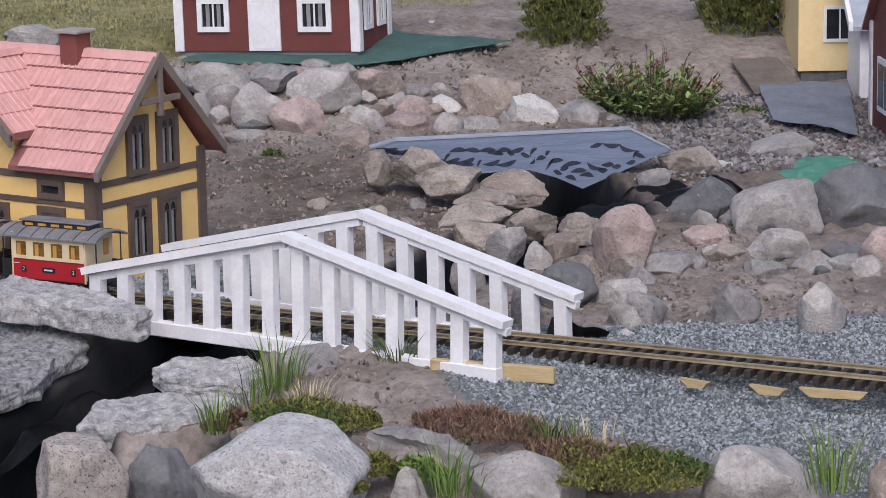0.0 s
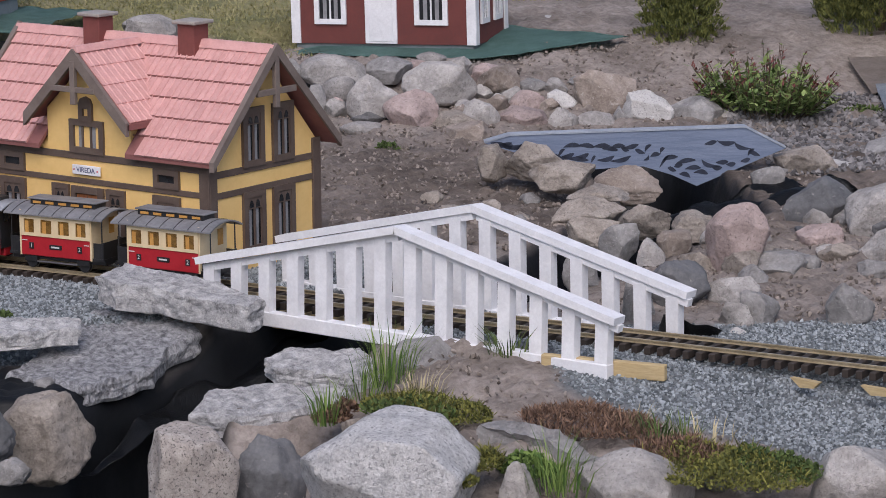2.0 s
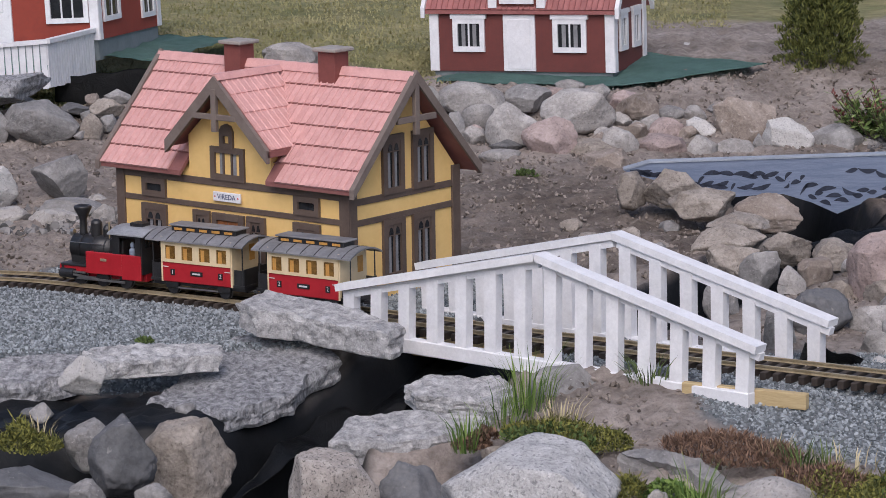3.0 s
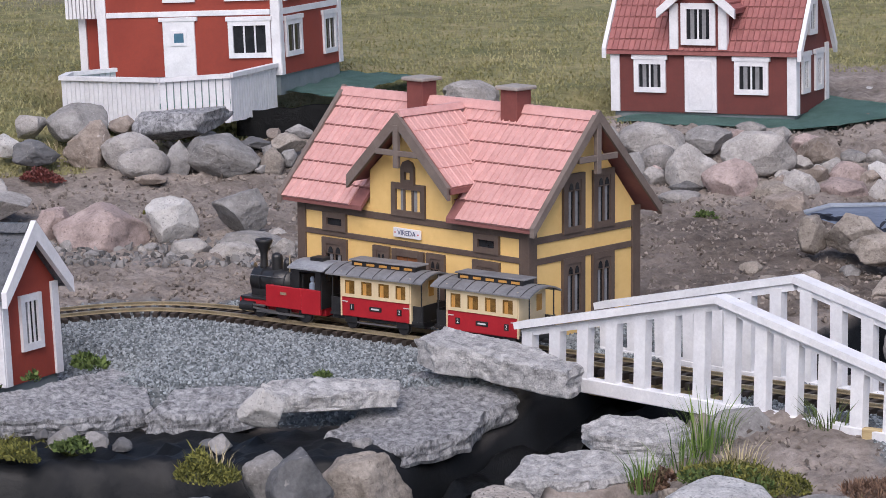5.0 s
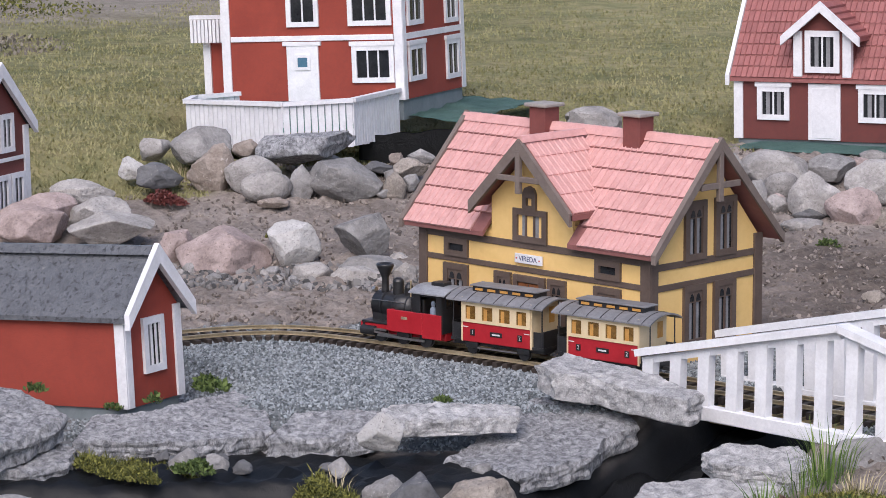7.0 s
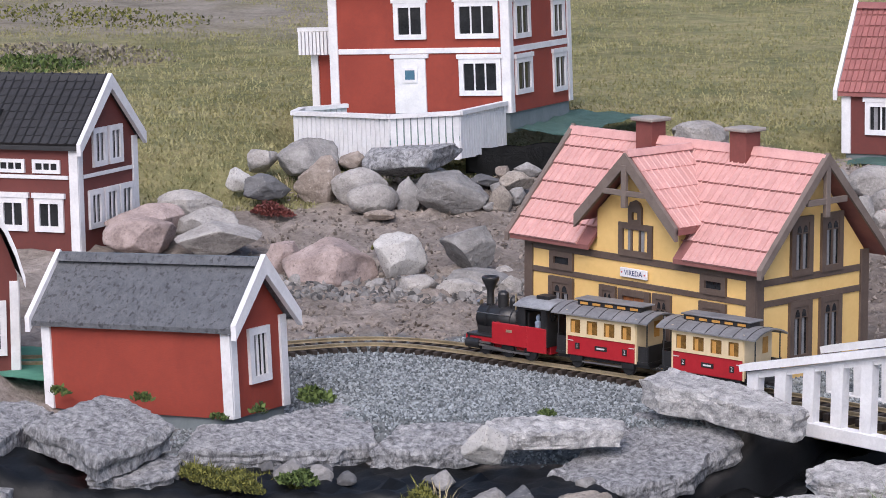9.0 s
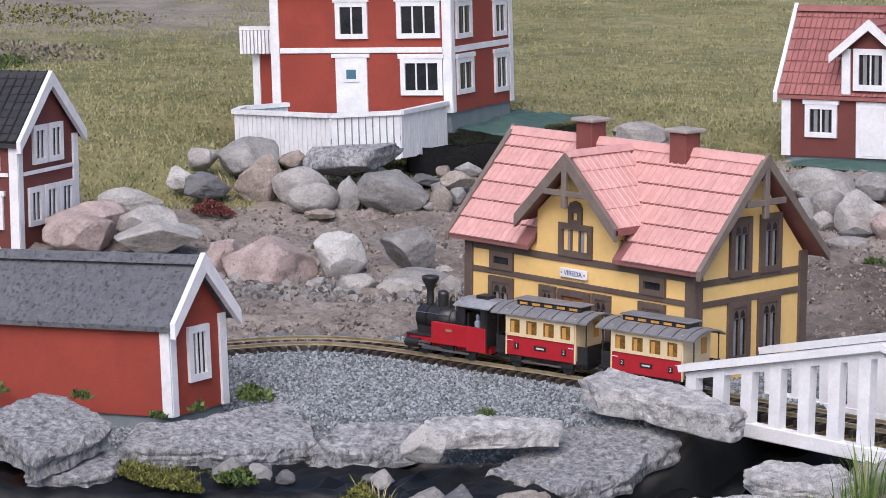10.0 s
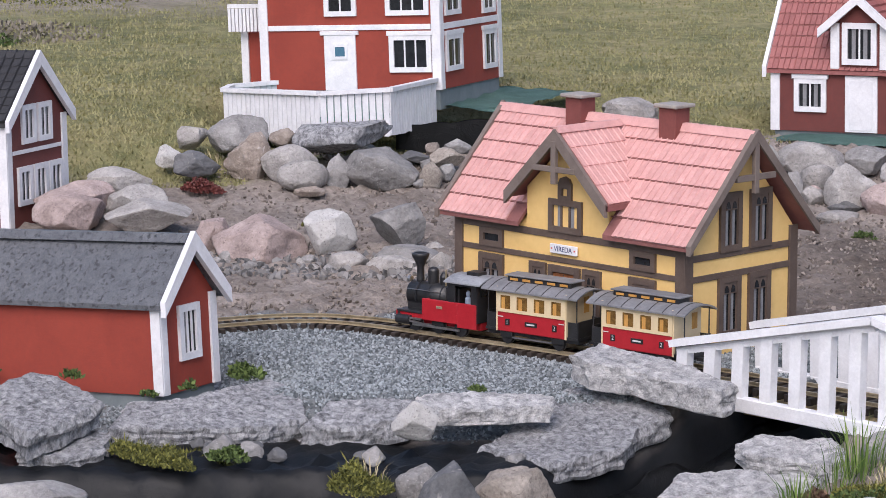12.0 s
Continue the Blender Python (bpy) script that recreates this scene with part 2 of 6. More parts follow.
def rod(p, q, r0, r1=None, sides=12, bm=None):
    bm = bm or bmesh.new()
    p, q = Vector(p), Vector(q)
    turn = (q - p).to_track_quat("Z", "Y").to_matrix().to_4x4()
    bmesh.ops.create_cone(bm, cap_ends=True, segments=sides, radius1=r0, radius2=r0 if r1 is None else r1, depth=(q - p).length, matrix=Matrix.Translation((p + q) / 2) @ turn)
    return bm


def lathe(profile, sides=20, at=(0, 0, 0), bm=None):
    """A turned shape from rows of radius and height."""
    bm = bm or bmesh.new()
    rings = []
    for r, z in profile:
        rings.append([bm.verts.new((at[0] + r * math.cos(2 * math.pi * i / sides), at[1] + r * math.sin(2 * math.pi * i / sides), at[2] + z)) for i in range(sides)])
    for a, b in zip(rings, rings[1:]):
        for i in range(sides):
            bm.faces.new((a[i], a[(i + 1) % sides], b[(i + 1) % sides], b[i]))
    bm.faces.new(rings[0][::-1])
    bm.faces.new(rings[-1])
    return bm


# ---- the lie of the land ----
# v runs away from the viewer's stand, u to its side
STAND, AWAY, ASIDE = Vector((3.85, -4.41)), Vector((-0.656, 0.7548)), Vector((0.7548, 0.656))
STREAM = [(-0.55, 4.55, 0.4), (-0.25, 4.85, 0.2), (-0.1, 5.15, 0.12), (0.06, 5.33, 0.12), (0.28, 5.52, 0.14), (0.55, 5.72, 0.13), (0.85, 6.1, 0.13), (1.1, 6.55, 0.14), (1.05, 7.15, 0.12)]


PADS = [(-1.2, 2.1, 0.38, 0.145), (-2.45, 1.5, 0.5, 0.1), (-0.72, -0.95, 0.26, -0.05)]


def step(a, b, x):
    k = min(max((x - a) / (b - a), 0), 1)
    return k * k * (3 - 2 * k)


def to_uv(x, y):
    d = Vector((x, y)) - STAND
    return d.dot(ASIDE), d.dot(AWAY)


def to_xy(u, v):
    return STAND + ASIDE * u + AWAY * v


def stream_gap(u, v):
    """How far a place lies outside the stream's bed (negative inside)."""
    best = 9.0
    for (u0, v0, w0), (u1, v1, w1) in zip(STREAM, STREAM[1:]):
        du, dv = u1 - u0, v1 - v0
        k = min(max(((u - u0) * du + (v - v0) * dv) / (du * du + dv * dv), 0), 1)
        best = min(best, math.hypot(u - u0 - k * du, v - v0 - k * dv) - (w0 + k * (w1 - w0)))
    # the basin in front of the flagstones
    edge = 5.1 + 0.06 * noise.noise(Vector((u * 5, 0, 0))) - 0.06 * step(-0.7, -1.2, u)
    basin = max(v - edge, u + 0.12)
    return min(best, basin)


def land(x, y):
    u, v = to_uv(x, y)
    z = 0.035 * step(6.6, 7.4, v) + 0.035 * step(7.35, 7.75, v) + 0.12 * step(7.65, 8.3, v) + 0.01 * step(8.3, 9, v) + 0.008 * max(v - 9, 0)
    z -= 0.05 * step(5.2, 4.7, v) * step(1.0, 3.5, v) * step(-0.1, 0.15, u) * step(5.0, 2.5, u)
    z -= 0.075 * step(5.42, 5.25, v) * step(0.42, 0.2, u) * step(-0.3, -0.05, u)
    z -= 0.065 * step(5.5, 5.4, v) * step(0.02, -0.06, u) * step(-1.5, -1.2, u)
    z -= 0.09 * step(5.06, 4.9, v) * step(3.5, 4.1, v) * step(0.27, 0.12, u) * step(-0.3, -0.1, u)
    z -= 0.07 * step(4.62, 4.4, v) * step(3.5, 4.1, v) * step(-0.1, 0.15, u) * step(3.0, 2.2, u)
    z += 0.016 * noise.noise(Vector((x * 3, y * 3, 0))) * step(6.0, 6.8, v)
    # level pads under the houses
    for px, py, r, pz in PADS:
        k = step(r + 0.15, r, math.hypot(x - px, y - py))
        z = min(z, z + (pz - z) * k)
    return z


# ---- ground ----
def ground_sheet():
    fine_u = np.arange(-1.75, 1.75, 0.0165)
    fine_v = np.concatenate([np.arange(4.2, 7.2, 0.0165), np.arange(7.2, 9.2, 0.03)])
    out = np.cumsum(0.05 * 1.16 ** np.arange(54))
    us = np.concatenate([-1.75 - out[::-1], fine_u, 1.75 + out])
    vs = np.concatenate([4.2 - out[:40][::-1], fine_v, 9.2 + out])
    nu, nv = len(us), len(vs)
    verts, zone = [], []
    for v in vs:
        for u in us:
            x, y = to_xy(u, v)
            z = land(x, y)
            near = abs(u) < 2.2 and 4 < v < 9.4
            gap = stream_gap(u, v) if near else 1.0
            z -= 0.23 * step(0.03, -0.05, gap)
            wob = 0.1 * noise.noise(Vector((x * 2.2, y * 2.2, 3))) + 0.05 * noise.noise(Vector((x * 9, y * 9, 3)))
            lawn = step(8.28, 8.42, v + 0.9 * step(0.15, -0.5, u + 0.45) * step(-0.6, -1.25, u) * 0.62 + wob - 0.9 * step(0.4, 0.8, u))
            # a rough bare patch far out on the lawn
            lawn *= 1 - 0.8 * step(1.0, 0.5, math.hypot((u + 2.75) / 1.5, (v - 12.6) / 1.5) + 2.5 * wob)
            gravel = 0.0
            if near and gap > 0.0:
                # the ballast bed along the track and the yard in front of it
                gravel = step(0.05, 0.0, bed_gap(x, y) + 0.5 * wob)
            rough = (0.013 * noise.noise(Vector((x * 14, y * 14, 1))) + 0.016 * max(noise.noise(Vector((x * 30, y * 30, 2))), -0.1) + 0.008 * noise.noise(Vector((x * 60, y * 60, 5)))) if near else 0
            z += rough * (1 - gravel) * (1 - lawn)
            if gravel > 0.5:
                z += lift(x, y) * 0.65
            verts.append((x, y, z))
            liner = max(step(0.05, 0.015, gap), step(5.4, 5.34, v) * step(0.05, -0.05, u) if near else 0)
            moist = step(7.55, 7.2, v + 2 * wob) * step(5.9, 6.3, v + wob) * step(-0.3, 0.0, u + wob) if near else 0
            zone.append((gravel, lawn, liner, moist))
    faces = [(j * nu + i, j * nu + i + 1, (j + 1) * nu + i + 1, (j + 1) * nu + i) for j in range(nv - 1) for i in range(nu - 1)]
    me = bpy.data.meshes.new("ground")
    me.from_pydata(verts, [], faces)
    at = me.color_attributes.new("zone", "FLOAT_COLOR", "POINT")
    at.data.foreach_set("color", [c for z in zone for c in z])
    me.polygons.foreach_set("use_smooth", [True] * len(me.polygons))
    me.materials.append(ground_material())
    return tagged(new("ground", me), "garden ground of bare soil, gravel and short lawn", "ground", kind="structure")


def ground_material():
    m = bpy.data.materials.new("garden_ground")
    m.use_nodes = True
    n, l = m.node_tree.nodes, m.node_tree.links
    b = n["Principled BSDF"]
    co = n.new("ShaderNodeTexCoord")
    at = n.new("ShaderNodeAttribute")
    at.attribute_name = "zone"
    sep = n.new("ShaderNodeSeparateColor")
    l.new(at.outputs["Color"], sep.inputs[0])

    def two(size, detail, c0, c1, lo=0.35, hi=0.65):
        t = n.new("ShaderNodeTexNoise")
        t.inputs["Scale"].default_value, t.inputs["Detail"].default_value, t.inputs["Roughness"].default_value = 1 / size, detail, 0.7
        l.new(co.outputs["Object"], t.inputs["Vector"])
        r = n.new("ShaderNodeValToRGB")
        r.color_ramp.elements[0].position, r.color_ramp.elements[1].position = lo, hi
        r.color_ramp.elements[0].color, r.color_ramp.elements[1].color = (*c0, 1), (*c1, 1)
        l.new(t.outputs["Fac"], r.inputs[0])
        return r.outputs[0], t.outputs["Fac"]

    def mix(f, a, c, mode="MIX"):
        x = n.new("ShaderNodeMix")
        x.data_type, x.blend_type = "RGBA", mode
        if isinstance(f, float):
            x.inputs["Factor"].default_value = f
        else:
            l.new(f, x.inputs["Factor"])
        l.new(a, x.inputs["A"])
        l.new(c, x.inputs["B"])
        return x.outputs["Result"]

    soil, _ = two(0.25, 8, (0.185, 0.156, 0.135), (0.4, 0.35, 0.315))
    crumbs, cf = two(0.022, 5, (0.45, 0.42, 0.4), (1.0, 1.0, 1.0), 0.3, 0.6)
    soil = mix(0.8, soil, crumbs, "MULTIPLY")
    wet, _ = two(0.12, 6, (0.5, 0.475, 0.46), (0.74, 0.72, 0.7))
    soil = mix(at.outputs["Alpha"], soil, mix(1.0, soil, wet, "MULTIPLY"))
    grass, _ = two(0.7, 8, (0.2, 0.192, 0.09), (0.36, 0.325, 0.185))
    blades, _ = two(0.05, 6, (0.5, 0.52, 0.44), (1.05, 1.05, 1.05), 0.3, 0.65)
    grass = mix(0.85, grass, blades, "MULTIPLY")
    patches, _ = two(0.22, 6, (0.56, 0.64, 0.45), (1.16, 1.08, 1.0), 0.38, 0.62)
    grass = mix(0.75, grass, patches, "MULTIPLY")
    grit, _ = two(0.012, 4, (0.08, 0.09, 0.096), (0.2, 0.215, 0.225))
    dark, _ = two(0.08, 4, (0.005, 0.006, 0.007), (0.009, 0.01, 0.012))
    col = mix(sep.outputs["Red"], soil, grit)
    col = mix(sep.outputs["Green"], col, grass)
    col = mix(sep.outputs["Blue"], col, dark)
    l.new(col, b.inputs["Base Color"])
    smooth = n.new("ShaderNodeMapRange")
    smooth.inputs["To Min"].default_value, smooth.inputs["To Max"].default_value = 0.92, 0.5
    l.new(sep.outputs["Blue"], smooth.inputs["Value"])
    l.new(smooth.outputs[0], b.inputs["Roughness"])
    gloss = n.new("ShaderNodeMapRange")
    gloss.inputs["To Min"].default_value, gloss.inputs["To Max"].default_value = 0.4, 0.25
    l.new(sep.outputs["Blue"], gloss.inputs["Value"])
    l.new(gloss.outputs[0], b.inputs["Specular IOR Level"])
    relief = n.new("ShaderNodeMapRange")
    relief.inputs["To Min"].default_value, relief.inputs["To Max"].default_value = 1.0, 0.15
    l.new(sep.outputs["Blue"], relief.inputs["Value"])
    bp = n.new("ShaderNodeBump")
    bp.inputs["Distance"].default_value = 0.012
    l.new(cf, bp.inputs["Height"])
    l.new(relief.outputs[0], bp.inputs["Strength"])
    l.new(bp.outputs[0], b.inputs["Normal"])
    return m


# ---- track line ----
LINE = [(2.6, 0.17), (2.1, 0.125), (1.7, 0.08), (1.4, 0.045), (1.1, 0.008), (0.8, -0.03), (0.5, -0.06), (0.25, -0.075), (0.0, -0.1), (-0.25, -0.128), (-0.45, -0.16), (-0.6, -0.183), (-0.73, -0.212), (-0.83, -0.262), (-0.895, -0.345), (-0.94, -0.46), (-0.985, -0.6), (-1.06, -0.77), (-1.17, -0.93), (-1.33, -1.09), (-1.55, -1.25)]


def track_points(spacing):
    """Evenly spaced places along a smooth curve through the line, with their direction."""
    pts = [Vector(p) for p in LINE]
    dense = []
    for i in range(len(pts) - 1):
        p0, p1, p2, p3 = pts[max(i - 1, 0)], pts[i], pts[i + 1], pts[min(i + 2, len(pts) - 1)]
        for k in range(20):
            t = k / 20
            dense.append(0.5 * (2 * p1 + (p2 - p0) * t + (2 * p0 - 5 * p1 + 4 * p2 - p3) * t * t + (3 * p1 - p0 - 3 * p2 + p3) * t ** 3))
    res, left = [], 0.0
    for a, b in zip(dense, dense[1:]):
        d = (b - a).length
        while left <= d:
            res.append((a + (b - a) * (left / d), (b - a).normalized()))
            left += spacing
        left -= d
    return res


COARSE_LINE = [p for p, d in track_points(0.06)]


def lift(x, y):
    """Ballast stops a little below the tops of the sleepers."""
    p = Vector((x, y))
    gap = min((p - q).length for q in COARSE_LINE) if abs(y) < 1.3 else 1.0
    return 0.001 * step(0.12, 0.09, gap) - 0.0045 * step(0.08, 0.066, gap)


def bed_gap(x, y):
    """Distance outside the gravel: the track's bed, the yard before the station and the fan beside the bridge."""
    p = Vector((x, y))
    gap = min((p - q).length for q in COARSE_LINE) - 0.105
    u, v = to_uv(x, y)
    yard = max(v - 5.95 - 0.12 * step(-0.2, -0.6, u), 5.4 - v, abs(u + 0.62) - 0.52)
    fan = max(v - 5.3, 4.45 + 0.15 * step(1.3, 0.8, u) - v, 0.62 + 0.9 * max(4.95 - v, 0) - u)
    apron = max(abs(x + 0.25) - 0.55, abs(y + 0.02) - 0.06)
    side = max(abs(x - 0.2) - 0.3, abs(y - 0.2) - 0.22)
    return min(gap, yard, fan, apron, side)


ground_sheet()


# ---- stones ----
STONE = {"pale": (PALEROCK, "pale grey rounded granite boulder", 0.5), "grey": (GREYROCK, "mid grey rounded field stone", 0.5), "pink": (PINKROCK, "pinkish granite boulder with rough faces", 0.7),
         "brown": (BROWNROCK, "brown stained angular stone", 0.9), "tan": (TANROCK, "tan weathered gneiss stone, knobbly", 0.8), "dark": (DARKROCK, "dark slate grey angular stone", 0.9),
         "white": (WHITEROCK, "large whitish granite boulder beside the bridge", 0.5), "granite": (GRANITE, "speckled brownish granite block at the basin", 0.5),
         "light": (LIGHTROCK, "light grey speckled granite stone", 0.6), "slate": (SLATEROCK, "blue-grey slate stone with flat faces", 0.8),
         "smooth": (PALEROCK, "smooth pale rounded beach stone", 0.12), "slab": (SLABROCK, "rough grey layered flagstone", 0.9), "split": (SPLITROCK, "pale grey split flagstone", 0.6)}


def boulder(kind, x, y, z, w, d, h, turn, seed):
    """A field stone: a ball cut by flat faces whose edges are worn round, with a little unevenness."""
    material, label, rough = STONE[kind]
    rng = random.Random(seed)
    bm = bmesh.new()
    bmesh.ops.create_icosphere(bm, subdivisions=5 if w > 0.1 else 4, radius=1)
    planes = []
    for k in range(rng.randint(13, 18)):
        n = Vector((rng.uniform(-1, 1), rng.uniform(-1.2, 0.8), rng.uniform(-0.4, 1))).normalized()
        planes.append((n, rng.uniform(0.5, 0.74) + 0.1 * (1 - rough)))
    if kind in ("white", "granite"):
        planes.append((Vector((0.05, -0.12, 1)).normalized(), 0.5))
    soft = 0.012 + 0.05 * (1 - rough)
    off = Vector((seed * 3.7, seed * 1.3, seed * 2.1))
    fine = min(0.12 / w, 1.6)
    for v in bm.verts:
        p = v.co.copy()
        p = Vector([math.copysign(abs(c) ** 0.85, c) for c in p])
        for n, lim in planes:
            over = p.dot(n) - lim
            if over > 0:
                # the last bit of each edge stays rounded
                p -= n * (over - soft * over / (soft + over)) if kind != "smooth" else n * over * 0.45
        r = 1 + rough * (0.09 * noise.noise(p * 1.4 + off) + 0.08 * noise.noise(p * 3.1 + off))
        r += (0.5 + 0.5 * rough) * fine * (0.045 * noise.noise(p * 6.5 + off) + 0.03 * noise.noise(p * 14 + off) + 0.016 * noise.noise(p * 30 + off))
        if kind in ("tan", "brown"):
            r += 0.035 * noise.noise(Vector((p.x * 3, p.y * 3, p.z * 9)) + off)
        v.co = p * r
    lo = [min(v.co[i] for v in bm.verts) for i in range(3)]
    hi = [max(v.co[i] for v in bm.verts) for i in range(3)]
    size = (w * 1.05, d * 1.05, h * 1.04)
    for v in bm.verts:
        v.co = Vector([((v.co[i] - lo[i]) / (hi[i] - lo[i]) - (0.5 if i < 2 else 0)) * size[i] for i in range(3)])
    ob = part("stone_slab" if kind == "slab" else "boulder", bm, material, smooth=True)
    ob.matrix_basis = pose(x, y, z, 0, 0, turn)
    return tagged(ob, label, "rock", "garden stones")


def slab(kind, outline, thick, seed):
    """A flagstone: a rough flat top and a broken edge of several layers, from the outline of its top."""
    material, label, rough = STONE[kind]
    rng = random.Random(seed)
    mid = sum((Vector(p) for p in outline), Vector()) / len(outline)
    off = Vector((seed * 1.7, seed * 0.3, seed))
    rim = []
    for a, b in zip(outline, outline[1:] + outline[:1]):
        a, b = Vector(a) - mid, Vector(b) - mid
        n = max(int((b - a).length / 0.007), 1)
        rim += [a.lerp(b, i / n) for i in range(n)]
    bm = bmesh.new()

    def ring(scale, drop, jag, lift=0.0):
        row = []
        for p in rim:
            out = Vector((p.x, p.y, 0)).normalized()
            q = p * scale + Vector((0, 0, -drop))
            k = noise.noise(Vector((p.x * 13, p.y * 13, drop * 25)) + off) * 0.5 + noise.noise(Vector((p.x * 38, p.y * 38, drop * 60)) + off) * 0.5 + noise.noise(Vector((p.x * 90, p.y * 90, drop * 120)) + off) * 0.25
            q += out * jag * k
            if drop > 0:
                q.z += 0.005 * noise.noise(Vector((p.x * 26, p.y * 26, drop * 60)) + off)
            m = q + off
            q.z += lift * (1.0 * noise.noise(m * 12) + 0.9 * noise.noise(m * 38) + 0.9 * noise.noise(m * 90))
            row.append(bm.verts.new(q))
        return row

    steps = 16
    rings = [ring(0.06 + 0.94 * (k / steps) ** 0.85, 0, 0.013 if k == steps else 0.006 * k / steps, 0.0042) for k in range(steps + 1)]
    depth, layers = 0.004, 2
    rings.append(ring(1.02, depth, 0.015))
    size = 1.03
    for k in range(layers):
        nxt = depth + thick / layers * rng.uniform(0.75, 1.1)
        for f in (0.3, 0.6, 0.93):
            rings.append(ring(size + rng.uniform(-0.015, 0.015), depth + (nxt - depth) * f, 0.015))
        size += rng.uniform(-0.06, 0.0)
        rings.append(ring(size, nxt, 0.015))
        depth = nxt
    rings.append(ring(size * 0.8, depth + 0.004, 0.012))
    count = len(rim)
    for a, b in zip(rings, rings[1:]):
        for i in range(count):
            j = (i + 1) % count
            bm.faces.new((a[i], a[j], b[j], b[i]))
    bm.faces.new(rings[0])
    bm.faces.new(rings[-1])
    ob = part("stone_slab", bm, material)
    ob.location = mid + Vector((0, 0, 0.006))
    return tagged(ob, {"slab": "rough grey layered flagstone at the basin edge", "split": "pale grey split flagstone beside the basin", "white": "small whitish broken stone block", "grey": "long grey weathered stone slab in soil"}[kind], "rock", "flagstones")


# ---- houses ----
FRONT, SIDE = Matrix(), pose(0, 0, 0, 0, 0, 90)


def window(parent, wall, x0, x1, z0, z1, material, width=0.01, proud=0.006, cols=2, rows=1, header=0.0, arched=False, curtain=True, glass=None):
    """A framed window on a wall's face, with panes set back behind bars."""
    bm = block(x0, x0 + width, -proud, 0.001, z0, z1)
    block(x1 - width, x1, -proud, 0.001, z0, z1, bm=bm)
    block(x0 + width, x1 - width, -proud, 0.001, z0, z0 + width, bm=bm)
    block(x0 + width, x1 - width, -proud, 0.001, z1 - width, z1, bm=bm)
    if header:
        block(x0 - 0.006, x1 + 0.006, -proud - 0.002, 0.001, z1 - 0.001, z1 + header, bm=bm)
    ob = part("window", bm, material, parent)
    ob.matrix_basis = wall
    part("pane", block(x0 + width, x1 - width, -0.0012, 0.0, z0 + width, z1 - width), glass or GLASS, ob)
    iw, ih = x1 - x0 - 2 * width, z1 - z0 - 2 * width
    if arched:
        # the arched heads: a board with two small round-headed lights above two tall ones
        part("arch_board", block(x0 + width, x1 - width, -proud * 0.7, -0.0014, z1 - width - ih * 0.24, z1 - width), material, ob)
        for k in (0.27, 0.73):
            c = x0 + width + iw * k
            arch = [(c + iw * 0.15 * math.cos(a), z1 - width - ih * 0.21 + ih * 0.15 * math.sin(a)) for a in [math.pi * i / 8 for i in range(9)]]
            part("arch_light", prism(arch, -proud * 0.7 - 0.0008, -proud * 0.7 + 0.0004, "y"), GLASS, ob)
    if curtain:
        for k in (0, 1):
            a = x0 + width + (0.16 + 0.5 * k) * iw
            part("curtain", block(a, a + iw * 0.17, -0.0022, -0.0014, z0 + width, z1 - width - (ih * 0.25 if arched else 0)), CURTAIN, ob)
    bars = 0.0045
    for k in range(1, cols):
        c = x0 + width + iw * k / cols
        part("mullion", block(c - bars / 2, c + bars / 2, -proud * 0.75, -0.0023, z0 + width, z1 - width), material, ob)
    for k in range(1, rows):
        c = z0 + width + ih * k / rows
        part("glazing_bar", block(x0 + width, x1 - width, -proud * 0.6, -0.0024, c - 0.0015, c + 0.0015), material, ob)
    return ob


def board(parent, wall, x0, x1, z0, z1, material, proud=0.004, name="trim_board"):
    ob = part(name, block(x0, x1, -proud, 0.001, z0, z1, 0.0008), material, parent)
    ob.matrix_basis = wall
    return ob


def tile_mesh(name, width, length, thick, material, groove=True):
    """One roof tile, laid along +y, with a raised roll along its side."""
    prof = [(0, 0), (width * 0.7, 0), (width * 0.8, thick * 0.6), (width * 0.92, thick * 0.6), (width, 0.0), (width, -thick * 1.6), (0, -thick * 1.6)]
    bm = prism(prof, 0, length, "y")
    me = bpy.data.meshes.new(name)
    bmesh.ops.recalc_face_normals(bm, faces=bm.faces)
    bm.to_mesh(me)
    bm.free()
    me.materials.append(material)
    return me


def tiled(parent, x0, x1, y0, z0, y1, z1, rows, cols, material, thick=0.003, keep=None):
    """Courses of tiles from the eave (y0, z0) up to the ridge (y1, z1), each course lapping the one below."""
    slope = math.hypot(y1 - y0, z1 - z0)
    ang = math.degrees(math.atan2(z1 - z0, y1 - y0))
    w, ln = (x1 - x0) / cols, slope / rows
    me = tile_mesh("roof_tile", w * 0.955, ln * 1.12, thick, material)
    # dark strips stand in for the shadow gap below each course's lip
    for r in range(1, rows):
        k = r / rows
        y, z = y0 + (y1 - y0) * k + 0.0004, z0 + (z1 - z0) * k + thick * 1.0
        part("course_joint", beam((x0, y, z), (x1, y, z), 0.002, thick * 0.55), LOCOBLACK if material is BLACKTILE else TILE_EDGE, parent)
    for r in range(rows):
        for c in range(cols):
            k = r / rows
            x, y, z = x0 + c * w, y0 + (y1 - y0) * k, z0 + (z1 - z0) * k
            if keep and not keep(x + w / 2, y0 + (y1 - y0) * (k + 0.5 / rows), z0 + (z1 - z0) * (k + 0.6 / rows)):
                continue
            ob = new("roof_tile", me)
            ob.parent = parent
            ob.matrix_basis = pose(x, y, z + thick * 1.9, ang - 3.4, 0, 0)


